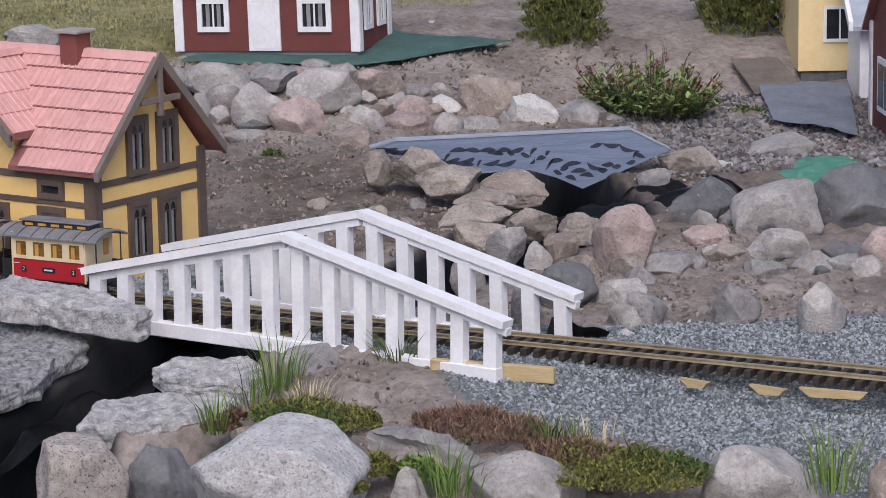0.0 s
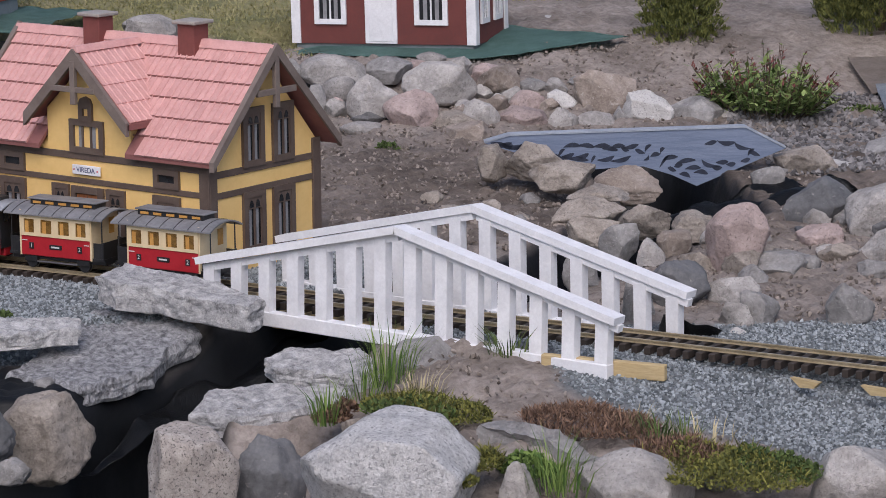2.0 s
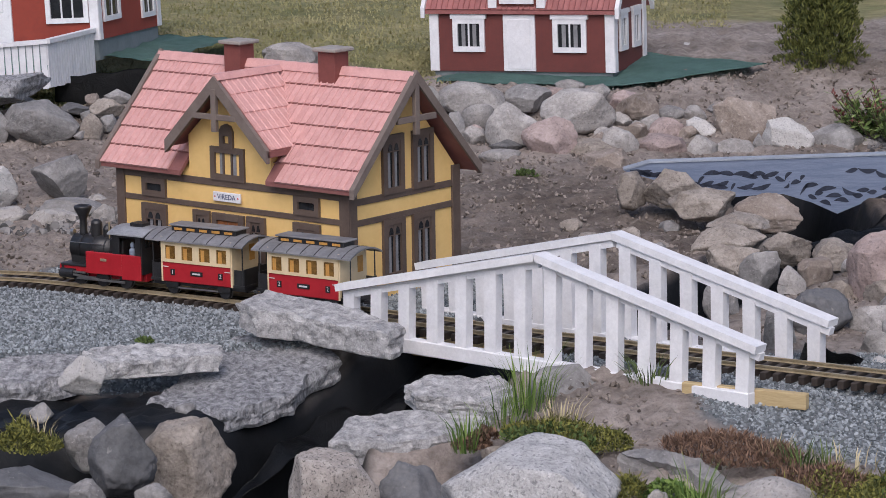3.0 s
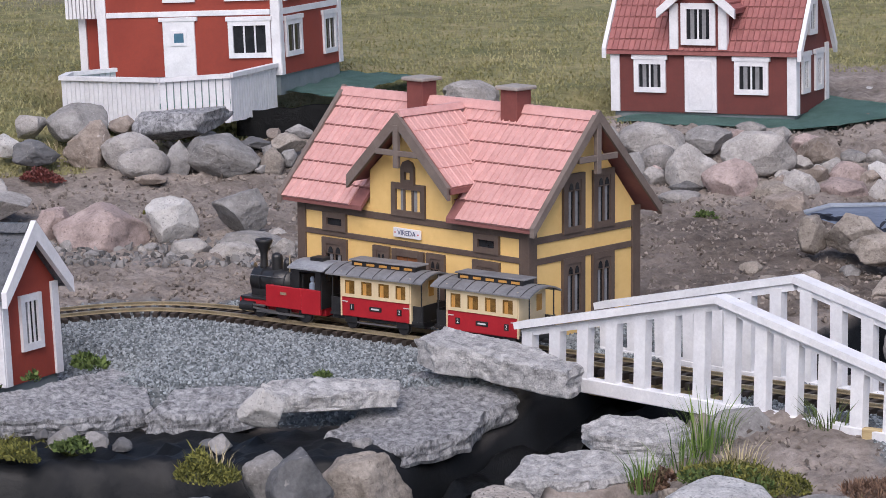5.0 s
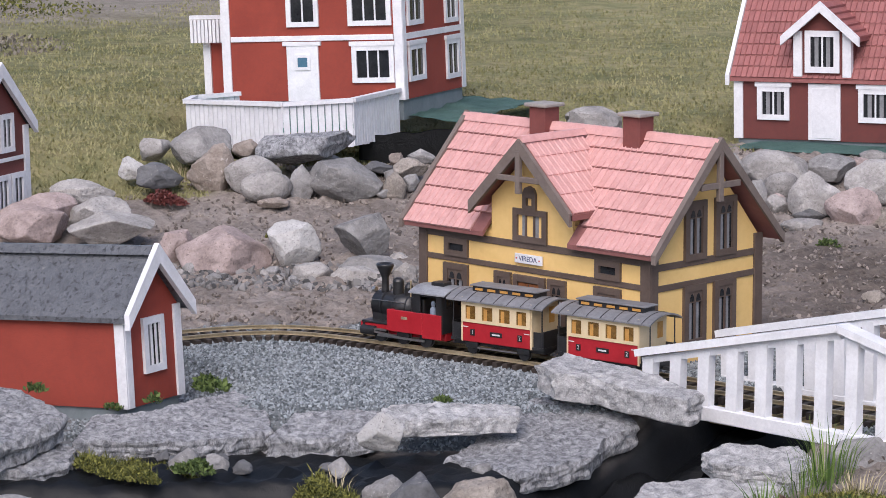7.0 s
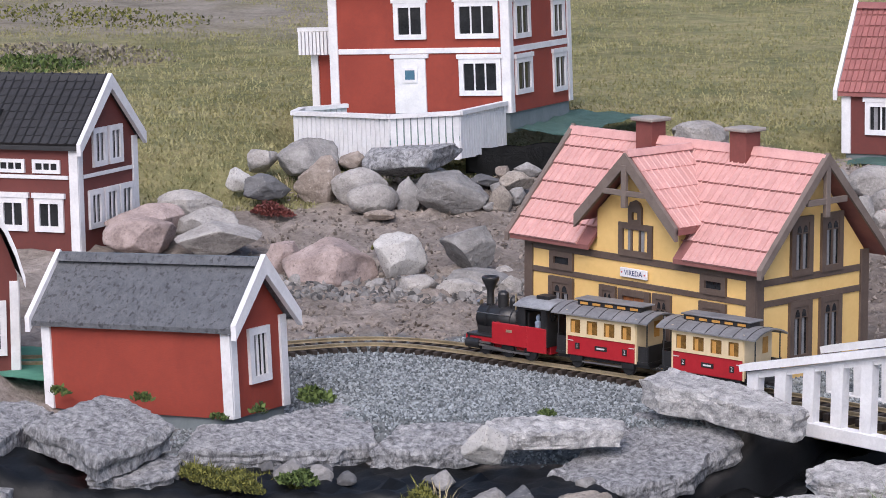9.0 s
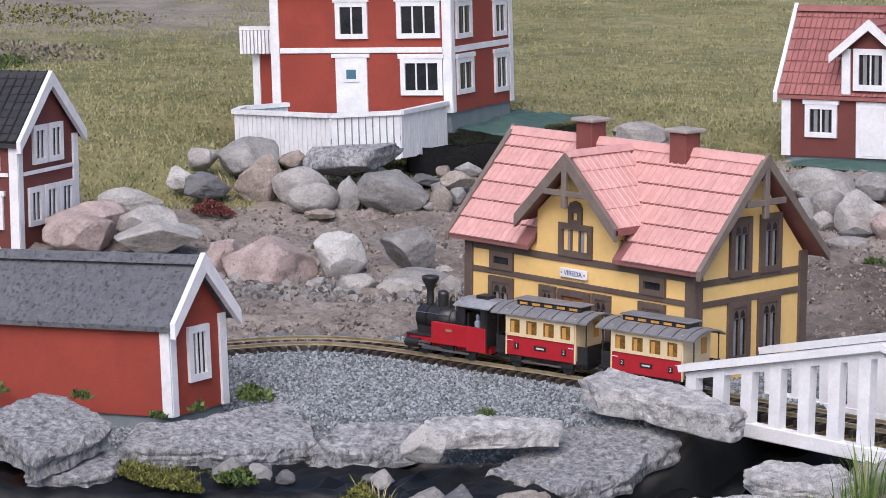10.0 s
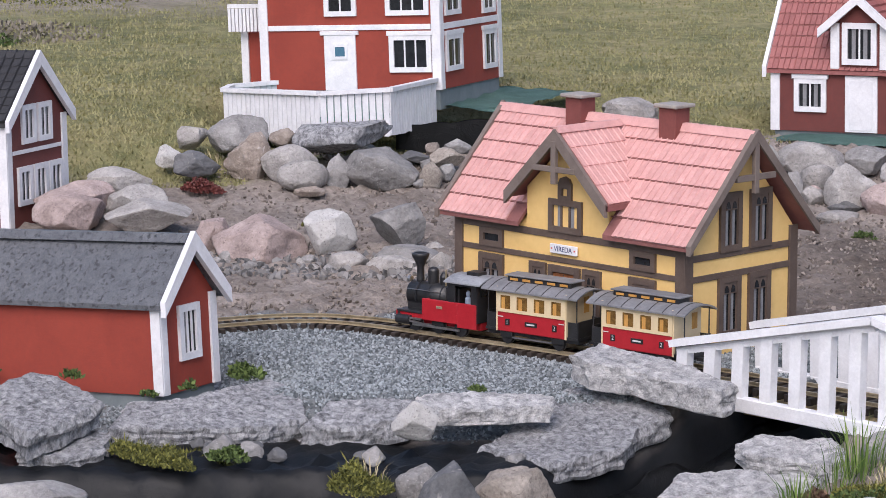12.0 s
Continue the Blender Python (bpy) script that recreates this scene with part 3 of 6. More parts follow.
def roof_plates(parent, x0, x1, y0, z0, yr, zr, y1, thick, material, name="roof"):
    """The two sloping plates of a gable roof."""
    t = thick
    return part(name, prism([(y0, z0), (yr, zr), (y1, z0), (y1, z0 - t), (yr, zr - t * 1.4), (y0, z0 - t)], x0, x1), material, parent)


def barge(parent, x, thick, y0, z0, yr, zr, y1, drop, material):
    """The pair of boards along a gable's slopes."""
    for a, b in ((y0, yr), (y1, yr)):
        part("bargeboard", prism([(a, z0), (b, zr), (b, zr - drop * 1.3), (a, z0 - drop)], x, x + thick), material, parent)


def station():
    W, D, EAVE, RIDGE = 0.66, 0.352, 0.238, 0.452
    t = thing("station_house", "yellow model station with brown trim and pink tiled roof", "model house", pose(0, 0, 0))
    part("wall", prism([(0, -0.03), (D, -0.03), (D, EAVE), (D / 2, RIDGE - 0.012), (0, EAVE)], -W, 0), YELLOW, t, "ochre yellow painted wall")
    part("plinth", block(-W + 0.004, -0.004, 0.004, D - 0.004, -0.06, -0.028), DARKROCK, t)
    # corner posts and bands
    for x0, x1 in ((-W - 0.004, -W + 0.02), (-0.022, 0.004)):
        board(t, FRONT, x0, x1, -0.02, EAVE - 0.006, BROWN, 0.005, "corner_post")
    for y0, y1 in ((-0.001, 0.022), (D - 0.022, D + 0.004)):
        board(t, SIDE, y0, y1, -0.02, EAVE + 0.01, BROWN, 0.005, "corner_post")
    board(t, FRONT, -W + 0.02, -0.022, 0.164, 0.176, BROWN, 0.0035, "band")
    board(t, FRONT, -W + 0.02, -0.022, 0.215, 0.23, BROWN, 0.0035, "band")
    board(t, SIDE, 0.022, D - 0.022, 0.16, 0.173, BROWN, 0.0035, "band")
    board(t, SIDE, 0.022, D - 0.022, 0.203, 0.217, BROWN, 0.0035, "band")
    # windows and door of the front
    for a, b in ((-0.588, -0.514), (-0.149, -0.075)):
        window(t, FRONT, a, b, 0.043, 0.16, BROWN, 0.013, 0.007, 2, 1, arched=True)
        window(t, FRONT, a + 0.003, b - 0.001, 0.176, 0.216, BROWN, 0.012, 0.007, 1, 1, curtain=False)
    for a, b in ((-0.435, -0.387), (-0.28, -0.228)):
        window(t, FRONT, a, b, 0.043, 0.159, BROWN, 0.011, 0.007, 1, 1, arched=True)
    board(t, FRONT, -0.38, -0.367, 0.004, 0.158, BROWN, 0.007, "door_frame")
    board(t, FRONT, -0.304, -0.288, 0.004, 0.158, BROWN, 0.007, "door_frame")
    board(t, FRONT, -0.367, -0.304, 0.143, 0.158, BROWN, 0.007, "door_frame")
    d = board(t, FRONT, -0.366, -0.305, 0.0, 0.142, DOORWOOD, 0.003, "door")
    for a in (-0.352, -0.326):
        part("door_pane", block(a, a + 0.011, -0.0045, -0.0028, 0.068, 0.118), GLASS, d)
        part("door_panel", block(a - 0.006, a + 0.017, -0.0048, -0.0028, 0.012, 0.058, 0.0007), DOORWOOD, d)
    part("door_joint", block(-0.3362, -0.3348, -0.0036, -0.0028, 0.002, 0.14), BROWN, d)
    # sign
    s = part("sign_board", block(-0.372, -0.294, -0.008, -0.003, 0.184, 0.204, 0.0008), WHITE, t, "white station name board")
    text = bpy.data.curves.new("sign_lettering", "FONT")
    text.body, text.size, text.align_x, text.align_y, text.extrude = "VIREDA", 0.0155, "CENTER", "CENTER", 0.0002
    lettering = new("sign_lettering", text)
    lettering.parent = s
    lettering.matrix_basis = pose(-0.333, -0.0085, 0.194, 90, 0, 0)
    text.materials.append(INK)
    for x in (-0.366, -0.3):
        part("sign_mark", block(x - 0.0015, x + 0.0015, -0.0088, -0.0078, 0.1925, 0.1955), SIGNRED, s)
    # windows of the gable
    for a, b in ((0.102, 0.172), (0.198, 0.268)):
        window(t, SIDE, a, b, 0.036, 0.163, BROWN, 0.013, 0.007, 2, 1, arched=True)
        window(t, SIDE, a + 0.002, b, 0.214, 0.337, BROWN, 0.013, 0.007, 2, 1, arched=True)
    # roof
    over, y0, y1 = 0.036, -0.025, D + 0.025
    k = (RIDGE - EAVE) / (D / 2)
    z0 = 0.243
    zr = RIDGE + 0.004
    dl, dr, dz, dpk = -0.449, -0.205, 0.318, 0.438
    dm = (dl + dr) / 2
    # the front slope stops at the dormer's cheeks
    bm = prism([(D / 2, zr), (y1, z0), (y1, z0 - 0.01), (D / 2, zr - 0.014)], -W - over, over)
    front = [(y0, z0), (D / 2, zr), (D / 2, zr - 0.014), (y0, z0 - 0.01)]
    zc = z0 + (zr - z0) * (0.02 - y0) / (D / 2 - y0)
    prism(front, -W - over, dl, bm=bm)
    prism(front, dr, over, bm=bm)
    prism([(0.02, zc), (D / 2, zr), (D / 2, zr - 0.014), (0.02, zc - 0.014)], dl, dr, bm=bm)
    roof = part("roof", bm, TILE_EDGE, t)

    def keep(x, y, z):
        return not (dl - 0.03 < x < dr + 0.03 and z < dpk - abs(x - dm) * 1.05 - 0.006)

    tiled(roof, -W - over + 0.008, over - 0.008, y0 - 0.004, z0 - 0.004, D / 2, zr, 6, 42, TILE, keep=keep)
    part("ridge_cap", prism([(D / 2 - 0.016, zr - 0.009), (D / 2 - 0.006, zr + 0.008), (D / 2 + 0.006, zr + 0.008), (D / 2 + 0.016, zr - 0.009)], -W - over, over), TILE, t)
    for x in (-W - over - 0.004, over - 0.006):
        barge(t, x, 0.012, y0 - 0.006, z0 + 0.004, D / 2, zr + 0.012, y1 + 0.006, 0.02, BARGE)
    # king post ornament under the gable
    part("gable_tie", block(over - 0.004, over + 0.004, D / 2 - 0.062, D / 2 + 0.062, 0.362, 0.375, 0.001), BARGE, t)
    part("king_post", block(over - 0.005, over + 0.005, D / 2 - 0.007, D / 2 + 0.007, 0.335, zr - 0.01, 0.001), BARGE, t)
    # dormer
    part("dormer_wall", prism([(dl + 0.004, 0.225), (dr - 0.004, 0.225), (dr - 0.004, dz), (dm, dpk - 0.012), (dl + 0.004, dz)], -0.0015, D / 2, "y"), YELLOW, t)
    window(t, FRONT, -0.379, -0.282, 0.229, 0.3, BROWN, 0.013, 0.007, 3, 1, curtain=True)
    window(t, FRONT, -0.35, -0.312, 0.297, 0.335, BROWN, 0.011, 0.008, 1, 1, curtain=False)
    part("window_crown", prism([(-0.35, 0.334), (-0.312, 0.334), (-0.318, 0.345), (-0.331, 0.35), (-0.344, 0.345)], -0.008, 0, "y"), BROWN, t)
    slope = (dpk - dz) / (dm - dl)
    for s in (-1, 1):
        edge = dm + s * (dm - dl + 0.024)
        ze = dpk - slope * (dm - dl + 0.024)
        plate = prism([(edge, ze), (dm, dpk), (dm, dpk + 0.012), (edge, ze + 0.012)], -0.04, D / 2 - 0.03, "y")
        p = part("dormer_roof", plate, TILE_EDGE, t)
        ln, dep = math.hypot(edge - dm, dpk - ze), D / 2 - 0.03 + 0.03
        me = tile_mesh("roof_tile", dep / 10 * 0.985, ln / 4 * 1.1, 0.003, TILE)
        for r in range(4):
            for c in range(10):
                # courses run up the dormer's slope
                k2 = r / 4
                ob = new("roof_tile", me)
                ob.parent = p
                x, z, y = edge + (dm - edge) * k2, ze + (dpk - ze) * k2 + 0.013, -0.03 + dep / 10 * c
                zz = Matrix.Translation((x, y if s > 0 else y + dep / 10, z + 0.003)) @ Matrix.Rotation(math.radians(90 if s > 0 else -90), 4, "Z") @ Matrix.Rotation(math.atan2(dpk - ze, abs(dm - edge)) - 0.04, 4, "X")
                ob.matrix_basis = zz
        part("bargeboard", prism([(edge, ze - 0.012), (dm, dpk - 0.014), (dm, dpk + 0.016), (edge, ze + 0.016)], -0.046, -0.036, "y"), BARGE, t)
    part("dormer_ridge_cap", prism([(dm - 0.012, dpk + 0.008), (dm - 0.005, dpk + 0.021), (dm + 0.005, dpk + 0.021), (dm + 0.012, dpk + 0.008)], -0.04, D / 2 - 0.02, "y"), TILE, t)
    part("gable_tie", block(dm - 0.06, dm + 0.06, -0.047, -0.039, dpk - 0.075, dpk - 0.063, 0.001), BARGE, t)
    part("king_post", block(dm - 0.007, dm + 0.007, -0.048, -0.038, dpk - 0.1, dpk - 0.01, 0.001), BARGE, t)
    # chimneys
    for x in (-0.475, -0.205):
        c = part("chimney", block(x, x + 0.046, D / 2 - 0.03, D / 2 + 0.016, RIDGE - 0.03, 0.494, 0.001), CHIMNEY, t)
        part("chimney_cap", block(x - 0.009, x + 0.055, D / 2 - 0.039, D / 2 + 0.025, 0.495, 0.503, 0.002), CAP, c)


station()


def cottage(name, label, m, W, D, eave, ridge, paint, over, roof_mat, rows, cols, plinth=0.02, oy=0.035, trim=0.024, course=0.0035):
    """A red wooden house with white corner boards; its front lies along -x from the corner, its gable along +y."""
    t = thing(name, label, "model house", m)
    part("wall", prism([(0, plinth), (D, plinth), (D, eave), (D / 2, ridge), (0, eave)], -W, 0), paint, t)
    part("plinth", block(-W + 0.006, -0.006, 0.006, D - 0.006, -0.03, plinth + 0.001), FOUND, t)
    w = trim
    for a, b in ((-W - 0.004, -W + w), (-w, 0.004)):
        board(t, FRONT, a, b, plinth, eave, WHITE, 0.005, "corner_board")
    for a, b in ((-0.001, w), (D - w, D + 0.004)):
        board(t, SIDE, a, b, plinth, eave, WHITE, 0.005, "corner_board")
    k = (ridge - eave) / (D / 2)
    z0 = eave - oy * k + 0.012
    zr = ridge + 0.014
    r = roof_plates(t, -W - over, over, -oy, z0, D / 2, zr, D + oy, 0.01, roof_mat)
    if rows:
        tiled(r, -W - over + 0.012, over - 0.012, -oy - 0.003, z0 - 0.003, D / 2, zr, rows, cols, roof_mat, course)
    part("ridge_cap", prism([(D / 2 - 0.018, zr - 0.008), (D / 2 - 0.006, zr + 0.009), (D / 2 + 0.006, zr + 0.009), (D / 2 + 0.018, zr - 0.008)], -W - over + 0.012, over - 0.012), roof_mat, t)
    for x in (-W - over - 0.002, over - 0.01):
        barge(t, x, 0.012, -oy - 0.006, z0 + 0.008, D / 2, zr + 0.014, D + oy + 0.006, 0.03, WHITE)
    return t


def white_windows(t, wall, rows, cols, curtain=False):
    for x0, x1, z0, z1 in rows:
        window(t, wall, x0, x1, z0, z1, WHITE, 0.015, 0.007, cols, 1, header=0.012, curtain=curtain)


def shed():
    t = cottage("red_shed", "small red wooden shed with grey felt roof on flagstones", pose(-0.532, -0.928, -0.014) @ pose(0, 0, 0, 0, -3.7, 0) @ pose(0, 0, 0, 0, 0, 15), 0.468, 0.184, 0.184, 0.287, RED, 0.03, FELT, 0, 0, 0.0, 0.014, 0.019)
    window(t, SIDE, 0.058, 0.128, 0.06, 0.17, WHITE, 0.014, 0.007, 3, 1)
    for x in (-0.38, -0.03):
        part("foot", block(x, x + 0.02, 0.02, 0.16, -0.03, 0.002), PLYWOOD, t)


def small_cottage():
    t = cottage("small_red_cottage", "dark red model cottage with white trim and tiled roof", pose(-0.956, 2.242, 0.157) @ pose(0, 0, 0, 0, -1.3, 0) @ pose(0, 0, 0, 0, 0, 16.3), 0.557, 0.27, 0.208, 0.425, DARKRED, 0.022, OLDTILE, 8, 34, 0.022, 0.014)
    white_windows(t, FRONT, ((-0.488, -0.39, 0.078, 0.174), (-0.181, -0.08, 0.078, 0.174)), 2, True)
    d = board(t, FRONT, -0.332, -0.235, 0.024, 0.185, WHITE, 0.006, "door")
    part("door_panel", block(-0.32, -0.247, -0.0075, -0.0055, 0.03, 0.172, 0.0008), WHITE, d)
    white_windows(t, SIDE, ((0.045, 0.11, 0.078, 0.184), (0.155, 0.22, 0.078, 0.184), (0.1, 0.17, 0.24, 0.34)), 2)
    # dormer above the door
    mid = -0.285
    part("dormer_wall", prism([(mid - 0.085, 0.21), (mid + 0.085, 0.21), (mid + 0.085, 0.335), (mid, 0.404), (mid - 0.085, 0.335)], -0.012, 0.12, "y"), DARKRED, t)
    for a in (mid - 0.087, mid + 0.061):
        board(t, FRONT, a, a + 0.026, 0.205, 0.335, WHITE, 0.018, "corner_board")
    window(t, pose(0, -0.012, 0), mid - 0.052, mid + 0.052, 0.217, 0.336, WHITE, 0.017, 0.007, 2, 1, curtain=True)
    for s in (-1, 1):
        plate = part("dormer_roof", prism([(mid, 0.4), (mid + s * 0.115, 0.307), (mid + s * 0.115, 0.319), (mid, 0.416)], -0.03, 0.13, "y"), OLDTILE, t)
        for k in range(6):
            f = (k + 1) / 6
            part("roof_course", beam((mid + s * 0.115 * f, -0.029, 0.418 - 0.097 * f), (mid + s * 0.115 * f, 0.128, 0.418 - 0.097 * f), 0.006, 0.005), OLDTILE, plate)
        part("bargeboard", prism([(mid, 0.39), (mid + s * 0.118, 0.294), (mid + s * 0.118, 0.32), (mid, 0.42)], -0.04, -0.029, "y"), WHITE, t)


def tall_house():
    t = cottage("tall_red_house", "two-storey red model house with white trim and deck", pose(-2.285, 1.527, 0.232) @ pose(0, 0, 0, 0, -2.9, 0) @ pose(0, 0, 0, 0, 0, 23.9), 0.578, 0.498, 0.44, 0.66, RED, 0.03, OLDTILE, 8, 30, 0.03)
    board(t, FRONT, -0.552, -0.026, 0.208, 0.224, WHITE, 0.0045, "band")
    board(t, SIDE, 0.026, 0.472, 0.206, 0.224, WHITE, 0.0045, "band")
    white_windows(t, FRONT, ((-0.16, -0.026, 0.082, 0.192), (-0.168, -0.03, 0.25, 0.36)), 3)
    white_windows(t, FRONT, ((-0.366, -0.262, 0.25, 0.36),), 2)
    white_windows(t, SIDE, ((0.04, 0.17, 0.08, 0.188), (0.345, 0.455, 0.065, 0.185), (0.04, 0.165, 0.245, 0.355), (0.345, 0.45, 0.235, 0.345)), 2)
    d = board(t, FRONT, -0.37, -0.268, 0.03, 0.196, WHITE, 0.006, "door")
    board(t, FRONT, -0.382, -0.258, 0.194, 0.206, WHITE, 0.008, "door_head")
    window(d, pose(0, -0.006, 0), -0.343, -0.293, 0.122, 0.168, WHITE, 0.009, 0.003, 1, 1, curtain=False, glass=BLUEGLASS)
    # lean-to at the far end with its white rail
    part("lean_to", block(-0.688, -0.579, 0.1, 0.4, 0.03, 0.2), RED, t)
    part("lean_to_post", block(-0.692, -0.668, 0.093, 0.1, 0.02, 0.21), WHITE, t)
    rail = part("lean_to_rail", block(-0.718, -0.58, 0.06, 0.075, 0.276, 0.288), WHITE, t)
    for i in range(11):
        part("rail_slat", block(-0.716 + i * 0.0125, -0.707 + i * 0.0125, 0.058, 0.066, 0.205, 0.275), WHITE, rail)


def deck():
    t = thing("house_deck", "white slatted model deck on stones before red house", "deck", pose(-2.285, 1.527, 0.232) @ pose(0, 0, 0, 0, -2.9, 0) @ pose(0, 0, 0, 0, 0, 23.9))
    outline = [(-0.5, -0.07), (-0.585, -0.2), (-0.54, -0.345), (-0.17, -0.49), (-0.008, -0.37), (-0.015, -0.01)]
    part("deck_floor", prism(outline, -0.02, -0.006, "z"), TEALBOARD, t)
    run = outline[1:]
    me = None
    for (ax, ay), (bx, by) in zip([outline[0]] + run, run):
        a, b = Vector((ax, ay, 0)), Vector((bx, by, 0))
        n = max(int((b - a).length / 0.0185), 1)
        turn = math.degrees(math.atan2(by - ay, bx - ax))
        part("hand_rail", beam(a + Vector((0, 0, 0.06)), b + Vector((0, 0, 0.06)), 0.022, 0.012), WHITE, t)
        for i in range(n):
            p = a + (b - a) * ((i + 0.5) / n)
            if me is None:
                ob = part("slat", block(-0.0082, 0.0082, -0.003, 0.003, -0.072, 0.054, 0.0006), WHITE, t)
                me = ob.data
            else:
                ob = new("slat", me)
                ob.parent = t
            ob.matrix_basis = pose(p.x, p.y, random.uniform(-0.002, 0.002), 0, random.uniform(-0.6, 0.6), turn)


def black_roof_house():
    t = cottage("red_house_black_roof", "dark red model house with black tiled roof", pose(-2.189, -0.099, 0.033) @ pose(0, 0, 0, 0, -1.5, 0) @ pose(0, 0, 0, 0, 0, 23.7), 0.62, 0.302, 0.2746, 0.421, DARKRED, 0.022, BLACKTILE, 9, 24, 0.0, 0.014, 0.022, 0.006)
    board(t, FRONT, -0.594, -0.026, 0.188, 0.198, WHITE, 0.0045, "band")
    board(t, SIDE, 0.026, 0.277, 0.188, 0.198, WHITE, 0.0045, "band")
    white_windows(t, FRONT, ((-0.128, -0.042, 0.052, 0.14), (-0.235, -0.15, 0.052, 0.14), (-0.42, -0.33, 0.052, 0.14)), 2)
    for a in (-0.13, -0.235, -0.34):
        window(t, FRONT, a, a + 0.082, 0.203, 0.238, WHITE, 0.009, 0.006, 3, 1, curtain=False)
    for a in (0.048, 0.128, 0.206):
        window(t, SIDE, a, a + 0.07, 0.055, 0.155, WHITE, 0.014, 0.007, 2, 1)
    for a in (0.076, 0.158):
        window(t, SIDE, a, a + 0.07, 0.212, 0.312, WHITE, 0.014, 0.007, 2, 1)
    # dormer on the front slope
    part("dormer", prism([(-0.33, 0.27), (-0.25, 0.27), (-0.25, 0.36), (-0.33, 0.36)], 0.02, 0.12, "y"), BLACKTILE, t)


def edge_barn():
    t = thing("red_barn", "dark red model barn with curved white gable trim", "model house", pose(-1.12, -1.025, 0.0, 0, 0, 62))
    curve = [(0.014, 0.2), (-0.004, 0.262), (-0.026, 0.315), (-0.06, 0.362), (-0.11, 0.402), (-0.18, 0.43)]
    mirror = [(-0.36 - x, z) for x, z in curve[:-1]][::-1]
    wall = [(-0.36, 0.0), (0.0, 0.0), (0.0, 0.215)] + [(x - 0.012, z) for x, z in curve[1:]] + [(x + 0.012, z) for x, z in mirror[:-1]] + [(-0.36, 0.215)]
    part("wall", prism(wall, 0, 0.3, "y"), DARKRED, t)
    arch = curve + mirror
    part("roof", prism(arch + [(x, z + 0.008) for x, z in arch[::-1]], -0.02, 0.33, "y"), BLACKTILE, t)
    part("bargeboard", prism([(x, z - 0.01) for x, z in arch] + [(x, z + 0.012) for x, z in arch[::-1]], -0.032, -0.02, "y"), WHITE, t)
    board(t, FRONT, -0.016, 0.003, 0.0, 0.2, WHITE, 0.005, "corner_board")
    board(t, FRONT, -0.363, -0.344, 0.0, 0.2, WHITE, 0.005, "corner_board")
    window(t, FRONT, -0.11, -0.024, 0.045, 0.16, WHITE, 0.013, 0.007, 2, 3)
    board(t, SIDE, -0.002, 0.016, 0.0, 0.2, WHITE, 0.005, "corner_board")


def yellow_house():
    t = thing("pale_yellow_house", "pale yellow model house on dark plinth", "model house", pose(0.143, 2.79, 0.105, 0, 0, 35))
    part("wall", prism([(0, 0.02), (0.42, 0.02), (0.42, 0.3), (0.21, 0.46), (0, 0.3)], 0, 0.5), PALEYELLOW, t)
    part("plinth", block(0.008, 0.492, 0.008, 0.41, -0.04, 0.021), DARKROCK, t)
    part("roof", prism([(-0.03, 0.28), (0.21, 0.475), (0.45, 0.28), (0.45, 0.27), (0.21, 0.455), (-0.03, 0.27)], -0.03, 0.53), FELT, t)
    window(t, FRONT, 0.068, 0.16, 0.1, 0.2, WHITE, 0.009, 0.006, 2, 1, curtain=False)


def white_house():
    t = thing("white_house", "white boarded model house with grey roof soffit", "model house", pose(0.355, 2.74, 0.07, 0, 0, 38))
    part("wall", prism([(0, 0.0), (0.4, 0.0), (0.4, 0.24), (0.2, 0.4), (0, 0.24)], 0.0, 0.4), WHITE, t)
    part("roof", prism([(-0.05, 0.2), (0.2, 0.415), (0.45, 0.2), (0.45, 0.19), (0.2, 0.4), (-0.05, 0.19)], -0.03, 0.43), GREYSHEET, t)
    part("bargeboard", prism([(-0.055, 0.19), (0.2, 0.4), (0.2, 0.43), (-0.055, 0.215)], -0.042, -0.03), WHITE, t)


def red_corner_house():
    t = thing("red_corner_house", "dark red model house with white boards beside sheet", "model house", pose(0.757, 2.168, 0.016, 0, 0, 37))
    part("wall", prism([(0, 0.0), (0.42, 0.0), (0.42, 0.3), (0.21, 0.46), (0, 0.3)], 0.0, 0.4), DARKRED, t)
    part("roof", prism([(-0.03, 0.28), (0.21, 0.48), (0.45, 0.28), (0.45, 0.27), (0.21, 0.46), (-0.03, 0.27)], -0.02, 0.44), OLDTILE, t)
    for y in (-0.004, 0.396):
        part("corner_board", block(-0.006, 0.0, y, y + 0.026, 0.0, 0.3), WHITE, t)
    part("window_frame", block(-0.008, 0.0, 0.12, 0.3, 0.08, 0.22, 0.001), WHITE, t)
    for y in (0.135, 0.215):
        part("pane", block(-0.009, -0.0075, y, y + 0.07, 0.095, 0.205), GLASS, t)


shed()
small_cottage()
tall_house()
deck()
black_roof_house()
edge_barn()
yellow_house()
white_house()
red_corner_house()


